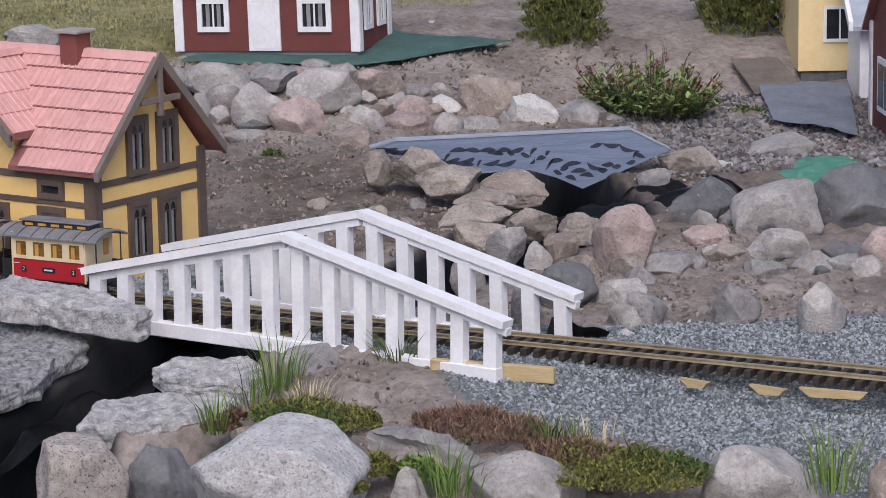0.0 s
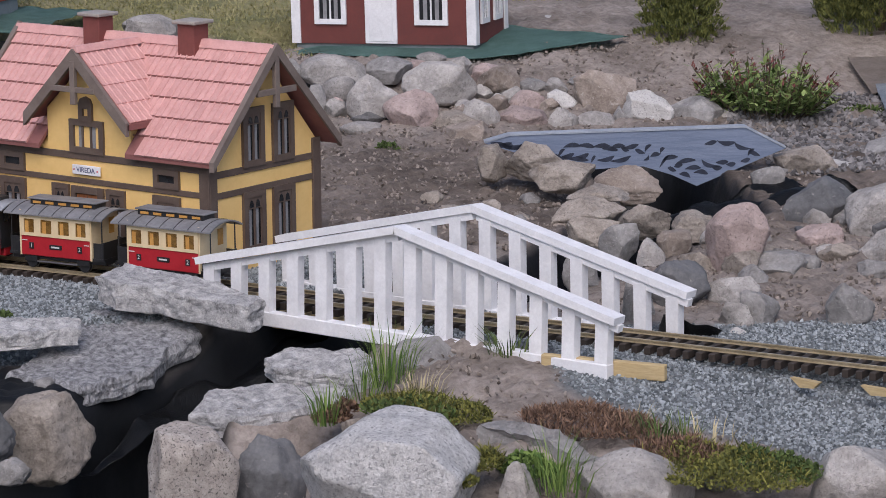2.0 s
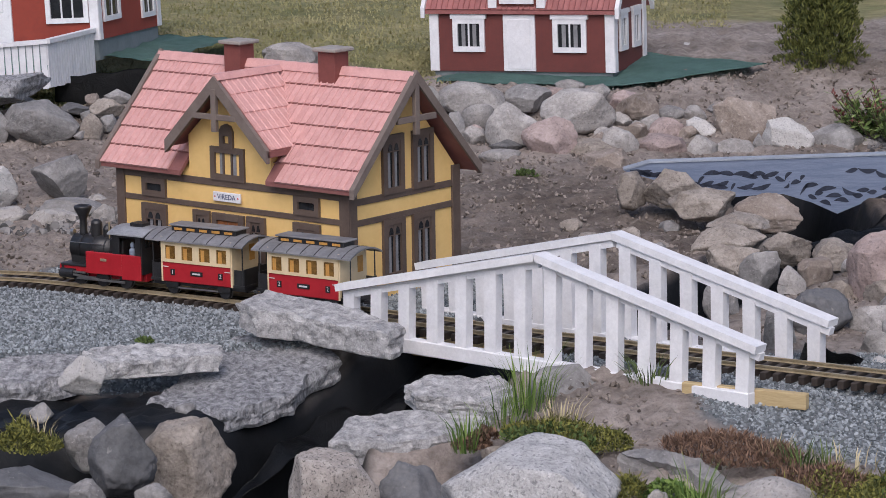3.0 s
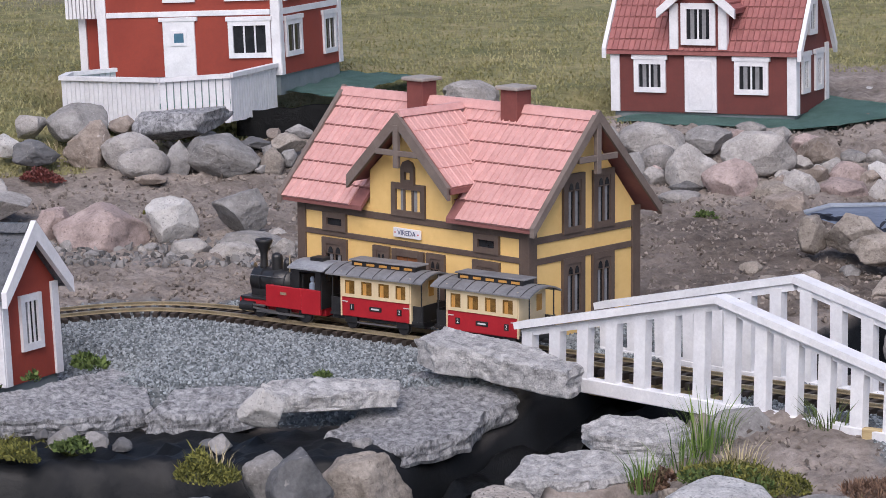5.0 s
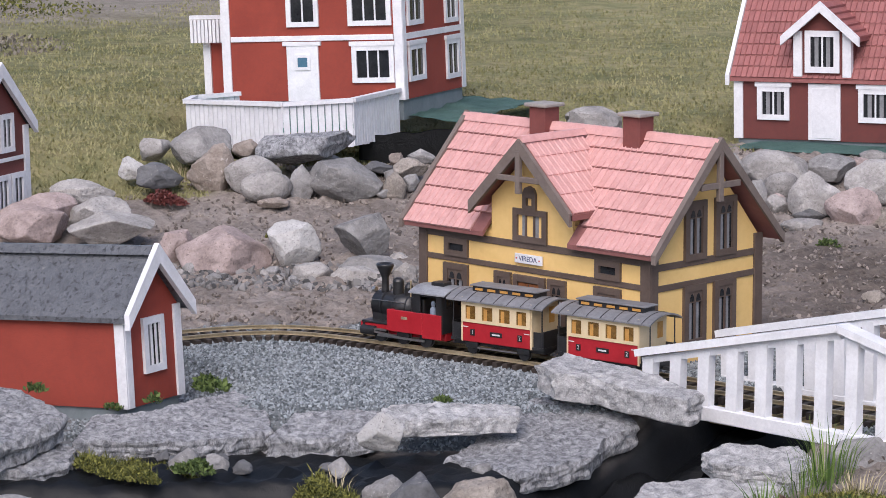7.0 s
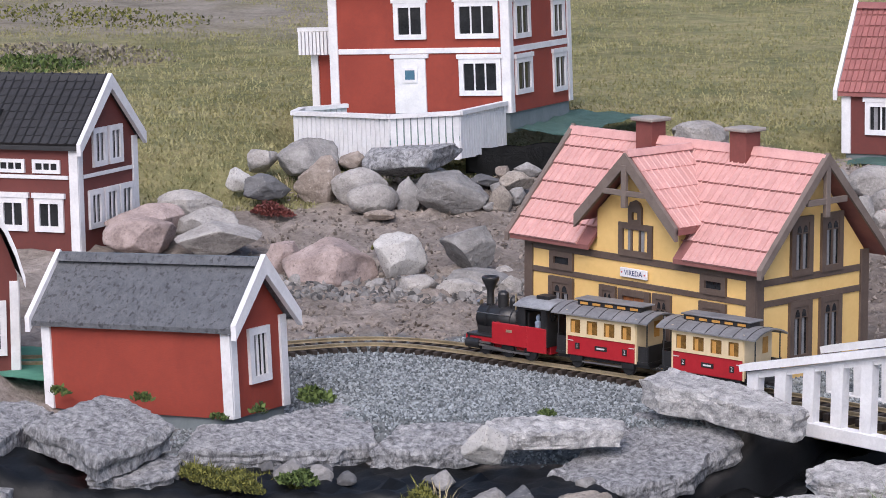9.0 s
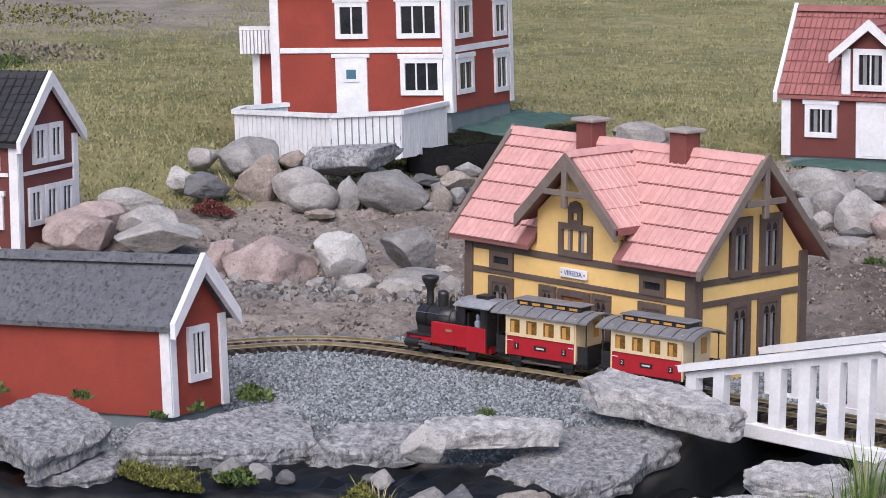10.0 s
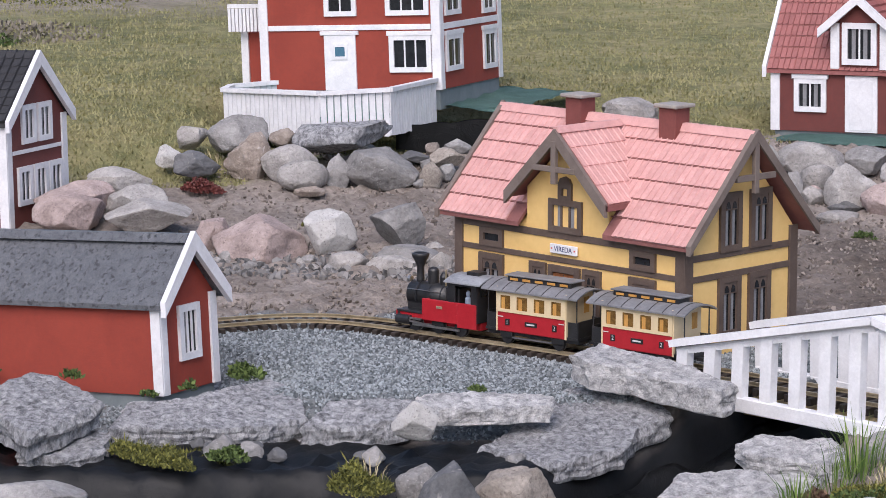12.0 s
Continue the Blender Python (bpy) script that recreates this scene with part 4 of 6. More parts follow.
# ---- footbridge rails ----
def bridge():
    t = thing("white_bridge", "white painted wooden model railway bridge with railings", "bridge", pose(0, 0, 0))
    x0, x1, xm = 0.15, 1.1, 0.628
    for y, s in ((-0.19, -1), (0.07, 1)):
        dx = 0.003 if s < 0 else -0.01
        for (a, za), (b, zb) in (((x0 - 0.012, 0.087), (xm, 0.2)), ((xm, 0.2), (x1 + 0.014, 0.087))):
            part("hand_rail", beam((a + dx, y, za), (b + dx, y, zb), 0.034, 0.014), BRIDGE_WHITE, t)
            part("under_rail", beam((a + dx + 0.01, y - s * 0.004, za - 0.015), (b + dx, y - s * 0.004, zb - 0.015), 0.016, 0.014), BRIDGE_WHITE, t)
        part("bottom_beam", block(x0 + dx, x1 + dx - 0.005, y - 0.012, y + 0.012, -0.022, 0.006, 0.0015), BRIDGE_WHITE, t)
        for i in range(14):
            x = 0.164 + dx + 0.0705 * i
            top = 0.2 - abs(x - xm - dx) * (0.113 / 0.478) - 0.012
            part("baluster", beam((x, y - s * 0.001, 0.004), (x, y - s * 0.004, top), 0.027, 0.02, up=(0, 1, 0)), BRIDGE_WHITE, t)
    b = part("bridge_deck", block(0.05, 1.18, -0.155, -0.03, -0.04, -0.012, 0.002), PLYWOOD, t, "unpainted timber bridge deck")
    b.matrix_basis = Matrix.Translation((0.6, -0.05, 0)) @ pose(0, 0, 0, 0, 0, 6.2) @ Matrix.Translation((-0.615, 0.0925, 0))


bridge()


# ---- track ----
BED_BOARDS = [(1.42, -0.06, -4, 0.06), (1.553, -0.04, 0, 0.07), (1.66, -0.005, 12, 0.12), (-0.29, -0.22, -5, 0.17)]


def track():
    t = thing("railway_track", "model railway track of brass rails on brown sleepers", "railway track")
    pts = track_points(0.0255)
    me = None
    k = 0
    for p, d in pts:
        turn = math.degrees(math.atan2(d.y, d.x))
        if me is None:
            ob = part("sleeper", block(-0.006, 0.006, -0.058, 0.058, -0.006, 0.0085, 0.001), SLEEPER, t)
            me = ob.data
        else:
            ob = new("sleeper", me)
            ob.parent = t
        ob.matrix_basis = pose(p.x, p.y, 0.001, 0, 0, turn)
    fine = track_points(0.02)
    prof = [(-0.003, 0.0033), (0.003, 0.0033), (0.003, 0.0042), (0.0008, 0.0052), (0.0008, 0.0085), (0.0024, 0.0091), (0.0024, 0.0115), (-0.0024, 0.0115), (-0.0024, 0.0091), (-0.0008, 0.0085), (-0.0008, 0.0052), (-0.003, 0.0042)]
    for s in (-1, 1):
        bm = bmesh.new()
        rings = []
        for p, d in fine:
            nrm = Vector((-d.y, d.x))
            rings.append([bm.verts.new((*(p + nrm * (s * 0.0345 + a)), 0.006 + b)) for a, b in prof])
        for r, q in zip(rings, rings[1:]):
            for i in range(len(prof)):
                j = (i + 1) % len(prof)
                bm.faces.new((r[i], r[j], q[j], q[i]))
        bm.faces.new(rings[0])
        bm.faces.new(rings[-1])
        part("rail", bm, BRASS, t)
    for x, y, turn, ln in BED_BOARDS:
        ob = part("bed_board", prism([(-ln / 2, 0.001), (ln / 2, 0.0), (ln / 2 - 0.012, -0.012), (-ln / 2 + 0.02, -0.014)], -0.006, 0.006, "y"), PLYWOOD, t, "yellowish timber edge of the track bed")
        ob.matrix_basis = pose(x, y, -0.004, 0, 0, turn)
    ob = part("bed_board", block(-0.16, 0.075, -0.008, 0.008, -0.02, 0.009, 0.0015), PLYWOOD, t, "thick yellowish timber beside the bridge end")
    ob.matrix_basis = pose(1.115, -0.165, 0, 0, 0, 12)


track()


# ---- train ----
def wheel(parent, x, y, r, rim):
    w = part("wheel", rod((x, y - 0.003, r + 0.0), (x, y + 0.003, r + 0.0), r, sides=20), rim, parent)
    part("hub", rod((x, y - 0.006, r), (x, y - 0.003, r), r * 0.3, sides=10), LOCOBLACK, w)
    part("tyre", lathe([(r * 0.82, 0), (r * 1.06, 0), (r * 1.06, 0.002), (r * 0.82, 0.002)], 20), STEEL, w).matrix_basis = Matrix.Translation((x, y - 0.0035, r)) @ pose(0, 0, 0, 90, 0, 0)
    return w


def coach(m, numbers):
    t = thing("passenger_coach", "red and cream model railway coach with clerestory roof", "railway coach", m, "train coaches")
    L, B = 0.08, 0.043
    part("underframe", block(-0.106, 0.106, -0.034, 0.034, 0.016, 0.024, 0.001), LOCOBLACK, t)
    part("lower_body", block(-L, L, -B, B, 0.024, 0.062, 0.0015), LOCORED, t)
    # upper sides with real openings
    n, z0, z1 = 4, 0.068, 0.094
    for s in (-1, 1):
        bm = block(-L, L, s * B - 0.002, s * B + 0.002, 0.062, z0)
        block(-L, L, s * B - 0.002, s * B + 0.002, z1, 0.104, bm=bm)
        pitch = 2 * L / n
        for i in range(n + 1):
            c = -L + i * pitch
            hw = 0.0075 if 0 < i < n else 0.0095
            a, b = max(c - hw, -L), min(c + hw, L)
            block(a, b, s * B - 0.002, s * B + 0.002, z0, z1, bm=bm)
        part("window_side", bm, CREAM, t, "cream upper side with window openings")
        part("side_glass", block(-L + 0.004, L - 0.004, s * B - 0.0008, s * B + 0.0004, z0, z1), AMBERGLASS, t)
        part("side_seat", block(-L + 0.004, L - 0.004, s * (B - 0.002) - 0.0004, s * (B - 0.002) + 0.0004, z0, z0 + 0.009), LAMPGLOW, t)
        for i in range(n):
            c = -L + (i + 0.62) * pitch
            part("seat_back", block(c - 0.004, c + 0.004, s * (B - 0.001) - 0.0018, s * (B - 0.001) + 0.0018, z0, z1 - 0.004), LAMPGLOW, t)
        yy = s * (B + 0.0006)
        for x in (-0.055, 0.055):
            part("class_plate", block(x - 0.005, x + 0.005, yy - 0.0006, yy + 0.0006, 0.037, 0.049), LOCOBLACK, t)
            if s > 0:
                txt = bpy.data.curves.new("class_number", "FONT")
                txt.body, txt.size, txt.align_x, txt.align_y = numbers[0 if x > 0 else 1], 0.011, "CENTER", "CENTER"
                txt.materials.append(NUMBERS)
                o = new("class_number", txt)
                o.parent = t
                o.matrix_basis = pose(x, yy + 0.0008, 0.043, 90, 0, 180)
        part("number_plate", block(-0.014, 0.014, yy - 0.0006, yy + 0.0006, 0.039, 0.048, 0.001), LOCOBLACK, t)
        part("number_bar", block(-0.009, 0.009, yy - 0.0012, yy + 0.0012, 0.042, 0.045), NUMBERS, t)
        for x in (-0.071, 0.071):
            part("lining_bar", block(x - 0.006, x + 0.006, yy - 0.0006, yy + 0.0006, 0.052, 0.0535), NUMBERS, t)
    for s in (-1, 1):
        part("end_wall", block(s * L - 0.002, s * L + 0.002, -B, B, 0.024, 0.11), CREAM, t)
        part("end_window", block(s * (L + 0.0022) - 0.001, s * (L + 0.0022) + 0.001, -0.03, -0.014, 0.068, 0.098), LAMPGLOW, t)
        pl = part("platform", block(0.082 if s > 0 else -0.108, 0.108 if s > 0 else -0.082, -B + 0.002, B - 0.002, 0.024, 0.029), LOCOBLACK, t)
        for y in (-B + 0.004, B - 0.004):
            part("platform_side", block(min(s * 0.084, s * 0.106), max(s * 0.084, s * 0.106), y - 0.001, y + 0.001, 0.029, 0.058), LOCOBLACK, t)
            part("roof_post", rod((s * 0.103, y, 0.029), (s * 0.103, y, 0.108), 0.0013, sides=6), LOCOBLACK, t)
        part("platform_end", block(s * 0.106 - 0.001, s * 0.106 + 0.001, -B + 0.004, B - 0.004, 0.029, 0.06), LOCOBLACK, t)
        part("coupler", block(min(s * 0.108, s * 0.136), max(s * 0.108, s * 0.136), -0.006, 0.006, 0.015, 0.021), LOCOBLACK, t)
    arc = [(-0.052 + 0.104 * i / 12, 0.105 + 0.014 * (1 - ((i - 6) / 6) ** 2)) for i in range(13)]
    part("roof", prism(arc + [(y, z - 0.003) for y, z in arc[::-1]], -0.112, 0.112), ROOFGREY, t)
    for i in range(7):
        x = -0.093 + i * 0.031
        part("roof_batten", prism([(y, z + 0.0008) for y, z in arc] + [(y, z - 0.001) for y, z in arc[::-1]], x - 0.0007, x + 0.0007), LOCOBLACK, t)
    cl = part("clerestory", block(-0.074, 0.074, -0.018, 0.018, 0.116, 0.127, 0.0008), LOCOBLACK, t)
    part("clerestory_roof", block(-0.079, 0.079, -0.021, 0.021, 0.127, 0.130, 0.001), ROOFGREY, cl)
    for i in range(5):
        x = -0.058 + i * 0.029
        for s in (-1, 1):
            part("clerestory_light", block(x - 0.009, x + 0.009, s * 0.0182 - 0.0008, s * 0.0182 + 0.0008, 0.1195, 0.124), LAMPGLOW, cl)
    for x in (-0.06, 0.06):
        for y in (-0.034, 0.034):
            wheel(t, x, y, 0.0125, LOCOBLACK)
        for s in (-1, 1):
            part("axle_box", block(x - 0.014, x + 0.014, s * 0.038 - 0.003, s * 0.038 + 0.003, 0.012, 0.024, 0.001), LOCOBLACK, t)
    part("step_board", block(-0.05, 0.05, 0.036, 0.04, 0.012, 0.015), STEEL, t)
    part("step_board", block(-0.05, 0.05, -0.04, -0.036, 0.012, 0.015), STEEL, t)


def locomotive(m):
    t = thing("steam_locomotive", "black and red model steam engine with flared chimney", "locomotive", m)
    B = 0.04
    part("frame", block(-0.1, 0.092, -0.026, 0.026, 0.014, 0.034, 0.001), LOCORED, t, "red engine frame")
    part("running_board", block(-0.1, 0.094, -B, B, 0.034, 0.038, 0.0008), LOCOBLACK, t)
    part("front_skirt", block(0.02, 0.088, -B + 0.002, B - 0.002, 0.024, 0.034, 0.001), LOCORED, t)
    b = part("boiler", rod((-0.02, 0, 0.066), (0.082, 0, 0.066), 0.025, sides=24), LOCOBLACK, t, smooth=True)
    for x in (0.0, 0.03, 0.06):
        part("boiler_band", rod((x - 0.0015, 0, 0.066), (x + 0.0015, 0, 0.066), 0.0258, sides=24), LOCOBLACK, b)
    part("smokebox_door", rod((0.082, 0, 0.066), (0.087, 0, 0.066), 0.019, 0.012, sides=20), LOCOBLACK, t)
    part("smokebox_saddle", block(0.045, 0.082, -0.02, 0.02, 0.036, 0.056), LOCOBLACK, t)
    part("chimney", lathe([(0.0085, 0), (0.0075, 0.006), (0.007, 0.027), (0.0075, 0.031), (0.0125, 0.043), (0.0168, 0.051), (0.0175, 0.055), (0.016, 0.0575), (0.0125, 0.0575), (0.008, 0.05)], 22, (0.066, 0, 0.088)), LOCOBLACK, t, "flared black chimney", smooth=True)
    part("sand_dome", lathe([(0.011, 0), (0.011, 0.026), (0.009, 0.03), (0.004, 0.033)], 18, (0.034, 0, 0.088)), LOCOBLACK, t)
    part("steam_dome", lathe([(0.009, 0), (0.009, 0.016), (0.006, 0.022), (0.003, 0.025)], 18, (0.008, 0, 0.088)), LOCOBLACK, t)
    part("whistle", rod((-0.004, 0.01, 0.088), (-0.004, 0.01, 0.12), 0.0015, sides=8), BRASS, t)
    part("bell_post", rod((0.052, -0.012, 0.085), (0.052, -0.012, 0.112), 0.0015, sides=8), LOCOBLACK, t)
    # tanks and cab
    for s in (-1, 1):
        part("side_tank", block(-0.055, 0.03, s * B - 0.003, s * B + 0.003, 0.024, 0.066, 0.001), LOCORED, t, "red side tank")
        part("cab_lower_side", block(-0.1, -0.055, s * B - 0.003, s * B + 0.003, 0.018, 0.066, 0.001), LOCORED, t)
        bm = block(-0.1, -0.088, s * B - 0.002, s * B + 0.002, 0.066, 0.106)
        block(-0.05, -0.034, s * B - 0.002, s * B + 0.002, 0.066, 0.106, bm=bm)
        block(-0.088, -0.05, s * B - 0.002, s * B + 0.002, 0.099, 0.106, bm=bm)
        part("cab_side", bm, LOCOBLACK, t)
        part("tank_plate", block(-0.02, -0.006, s * (B + 0.0034) - 0.0006, s * (B + 0.0034) + 0.0006, 0.05, 0.055), BRASS, t)
        # running gear
        for x, r in ((0.05, 0.015), (-0.005, 0.015), (-0.06, 0.015)):
            wheel(t, x, s * 0.0345, r, LOCOBLACK)
        part("cylinder", rod((0.058, s * 0.041, 0.02), (0.09, s * 0.041, 0.02), 0.0095, sides=16), LOCOBLACK, t)
        part("coupling_rod", beam((0.052, s * 0.043, 0.013), (-0.062, s * 0.043, 0.013), 0.0025, 0.004), STEEL, t)
        part("connecting_rod", beam((0.06, s * 0.046, 0.02), (-0.005, s * 0.046, 0.014), 0.0025, 0.004), STEEL, t)
        part("crosshead", block(0.03, 0.058, s * 0.045 - 0.002, s * 0.045 + 0.002, 0.023, 0.0265), STEEL, t)
        part("hand_rail", rod((0.0, s * 0.027, 0.078), (0.08, s * 0.027, 0.078), 0.001, sides=6), STEEL, t)
    part("tank_front", block(0.024, 0.03, -B, B, 0.038, 0.064), LOCORED, t)
    part("firebox", block(-0.05, -0.018, -0.03, 0.03, 0.038, 0.092, 0.002), LOCOBLACK, t)
    part("cab_front", block(-0.038, -0.034, -B, B, 0.066, 0.108), LOCOBLACK, t)
    part("cab_back", block(-0.102, -0.098, -B, B, 0.03, 0.108), LOCOBLACK, t)
    for y in (-0.02, 0.02):
        part("cab_window", block(-0.1032, -0.1016, y - 0.009, y + 0.009, 0.08, 0.098), GLASS, t)
        part("front_window", block(-0.0345, -0.0332, y - 0.009, y + 0.009, 0.08, 0.098), GLASS, t)
    arc = [(-0.047 + 0.094 * i / 12, 0.106 + 0.011 * (1 - ((i - 6) / 6) ** 2)) for i in range(13)]
    part("cab_roof", prism(arc + [(y, z - 0.0025) for y, z in arc[::-1]], -0.112, -0.026), CABROOF, t, "pale grey worn cab roof")
    part("roof_vent", block(-0.085, -0.055, -0.013, 0.013, 0.1155, 0.123, 0.001), LOCOBLACK, t)
    part("buffer_beam", block(0.092, 0.096, -B, B, 0.016, 0.036, 0.001), LOCORED, t)
    part("front_coupler", block(0.096, 0.112, -0.008, 0.008, 0.012, 0.02, 0.001), LOCOBLACK, t)
    part("front_lamp", rod((0.088, 0, 0.092), (0.095, 0, 0.092), 0.006, sides=14), STEEL, t)
    for s in (-1, 1):
        part("step_iron", block(0.086, 0.09, s * 0.036 - 0.004, s * 0.036 + 0.004, 0.008, 0.034), LOCOBLACK, t)
    f = part("driver_doll", lathe([(0.006, 0), (0.0065, 0.014), (0.003, 0.018), (0.004, 0.02), (0.0045, 0.025), (0.002, 0.029)], 12), DOLLBLUE, m and t, "plain blue-grey toy figure")
    f.matrix_basis = pose(-0.07, 0.026, 0.06)


def on_track(x):
    p, d = min(track_points(0.005), key=lambda q: abs(q[0].x - x) + (10 if q[0].y < -0.3 else 0))
    return pose(p.x, p.y, 0.0175, 0, 0, math.degrees(math.atan2(d.y, d.x)))


locomotive(on_track(-0.517) @ Matrix.Scale(1.1, 4))
coach(on_track(-0.267) @ Matrix.Scale(1.09, 4), ("1", "2"))
coach(on_track(0.0) @ Matrix.Scale(1.09, 4), ("2", "2"))


# ---- painted plank over the stream, sheets and hose ----
def painted_plank():
    p = Vector((-0.202, 1.236))
    t = thing("painted_plank", "blue-grey painted plank with dark dabs over stream", "plank", pose(p.x, p.y, 0, 0, 0, 41))
    low = [(0.731, 0.073), (0.515, -0.015), (0.453, 0.014), (0.384, 0.036), (0.31, 0.034), (0.25, 0.03), (0.171, 0.044)]
    part("plank_face", prism([(0, 0.1), (0.062, 0.117), (0.634, 0.125)] + low, -0.01, 0.01, "y"), PLANKBLUE, t)
    for (ax, az), (bx, bz) in (((0, 0.1025), (0.062, 0.1195)), ((0.062, 0.1195), (0.634, 0.1275)), ((0.634, 0.1275), (0.732, 0.0755))):
        part("plank_top", beam((ax, 0.006, az), (bx, 0.006, bz), 0.036, 0.004), GREYSHEET, t)
    rng = random.Random(4)
    for k in range(50):
        x = 0.03 + 0.64 * ((k * 0.618) % 1)
        bottom = 0.096 - 0.35 * x if x < 0.17 else (0.04 if x < 0.33 else 0.04 - 0.36 * (x - 0.33) if x < 0.485 else -0.02 + 0.35 * (x - 0.485))
        z = bottom + 0.012 + (0.1 - bottom - 0.02 - max(x - 0.6, 0) * 0.5) * ((k * 0.755) % 1)
        a, ln = rng.choice((0.1, -0.2, 0.4, 1.2, 2.5)), rng.uniform(0.011, 0.032)
        bend = rng.uniform(-0.5, 0.5)
        pts = []
        for i in range(7):
            q = -1 + i / 3
            pts.append((x + ln * q * math.cos(a) - ln * bend * q * q * math.sin(a), z + 0.5 * ln * q * math.sin(a) + 0.5 * ln * bend * q * q * math.cos(a), 0.005 * (1 - q * q) * (1 + 0.4 * q) + 0.0008))
        dab = [(px, pz + w) for px, pz, w in pts] + [(px, pz - w) for px, pz, w in pts[::-1]]
        part("paint_dab", prism(dab, -0.0106, -0.0098, "y"), PAINTDAB, t)


def sheet(name, label, category, corners, material, sag, seed, thick=0.006):
    """A limp sheet over the ground, between four corners."""
    t = bmesh.new()
    c = [Vector(p) for p in corners]
    n = 26
    grid = []
    for j in range(n + 1):
        row = []
        for i in range(n + 1):
            a, b = i / n, j / n
            p = (c[0] * (1 - a) + c[1] * a) * (1 - b) + (c[3] * (1 - a) + c[2] * a) * b
            p = p + Vector((0, 0, sag * noise.noise(p * 9 + Vector((seed, 0, 0))) + 0.5 * sag * noise.noise(p * 24)))
            row.append(t.verts.new(p))
        grid.append(row)
    for j in range(n):
        for i in range(n):
            t.faces.new((grid[j][i], grid[j][i + 1], grid[j + 1][i + 1], grid[j + 1][i]))
    bmesh.ops.solidify(t, geom=list(t.faces), thickness=thick)
    ob = part(name, t, material, smooth=True)
    return tagged(ob, label, category)


def hose():
    bm = bmesh.new()
    a, b = Vector((-0.66, -1.248, -0.055)), Vector((-0.555, -1.43, -0.11))
    pts = [a.lerp(b, k / 40) + Vector((0, 0, 0.02 * math.sin(math.pi * k / 40))) for k in range(41)]
    rings = []
    for k, p in enumerate(pts):
        d = (pts[min(k + 1, 40)] - pts[max(k - 1, 0)]).normalized()
        s = d.cross(Vector((0, 0, 1))).normalized()
        up = s.cross(d)
        r = 0.026 if k % 2 else 0.0225
        rings.append([bm.verts.new(p + s * r * math.cos(a) + up * r * math.sin(a)) for a in [2 * math.pi * i / 14 for i in range(14)]])
    for a, b in zip(rings, rings[1:]):
        for i in range(14):
            bm.faces.new((a[i], a[(i + 1) % 14], b[(i + 1) % 14], b[i]))
    tagged(part("drain_hose", bm, HOSE), "black corrugated drain hose under the flagstones", "hose")


painted_plank()
hose()
sheet("teal_board", "teal weathered board under the red house", "board", [(-2.312, 1.558, 0.205), (-2.550, 2.028, 0.215), (-2.287, 2.108, 0.215), (-2.095, 1.634, 0.205)], TEALBOARD, 0.012, 3)
sheet("cottage_mat", "teal weathered mat under the small cottage", "mat", [(-1.46, 1.98, 0.15), (-0.88, 2.16, 0.152), (-0.62, 2.52, 0.2), (-1.3, 2.55, 0.2)], TEALBOARD, 0.006, 5)
sheet("grey_sheeting", "grey-blue sheeting on coarse gravel", "sheet", [(0.308, 2.328, 0.066), (0.583, 2.271, 0.055), (0.302, 2.777, 0.110), (0.120, 2.601, 0.107)], GREYSHEET, 0.008, 7)
sheet("brown_sheeting", "brown ground cloth beside the yellow house", "sheet", [(0.140, 2.545, 0.090), (0.193, 2.703, 0.107), (0.046, 2.852, 0.152), (-0.056, 2.765, 0.152)], DIRTCLOTH, 0.006, 8)
sheet("green_sheet", "faded green sheet draped between stones", "sheet", [(0.737, 1.540, 0.070), (0.927, 1.404, 0.070), (0.815, 1.828, 0.060), (0.645, 1.870, 0.060)], GREENCLOTH, 0.02, 9)
sheet("black_liner", "black pond liner hump between track and stones", "pond liner", [(1.015, 0.086, -0.010), (1.114, 0.142, -0.010), (1.149, 0.105, 0.020), (1.047, 0.066, 0.050)], LINER, 0.02, 15)
sheet("barn_mat", "faded green mat under the red barn", "mat", [(-1.15, -1.12, 0.012), (-0.85, -0.98, 0.012), (-1.0, -0.72, 0.012), (-1.4, -0.9, 0.012)], GREENCLOTH, 0.004, 10, 0.003)
sheet("black_liner", "black pond liner edge sagging over the stones", "pond liner", [(0.28, 1.28, -0.06), (0.62, 1.05, -0.1), (0.74, 1.5, 0.03), (0.4, 1.62, 0.03)], LINER, 0.04, 11)
sheet("black_liner", "black pond liner folded at the basin edge", "pond liner", [(-0.5, -1.3, -0.17), (0.02, -0.9, -0.17), (-0.06, -0.8, -0.1), (-0.6, -1.16, -0.1)], LINER, 0.05, 12)
sheet("black_liner", "smooth black pond liner hanging in the stream bed", "pond liner", [(0.358, -0.018, -0.060), (0.210, -0.106, -0.060), (0.347, -0.778, -0.200), (0.340, -0.448, -0.160)], LINER, 0.03, 14)
# upright black sheet added to make the gap beside the deck dark
sheet("black_plastic", "upright black sheet filling the dark gap beside the deck", "plastic sheet", [(-2.237, 1.297, 0.109), (-2.027, 1.479, 0.102), (-2.027, 1.479, 0.199), (-2.237, 1.297, 0.180)], LINER, 0.012, 13)


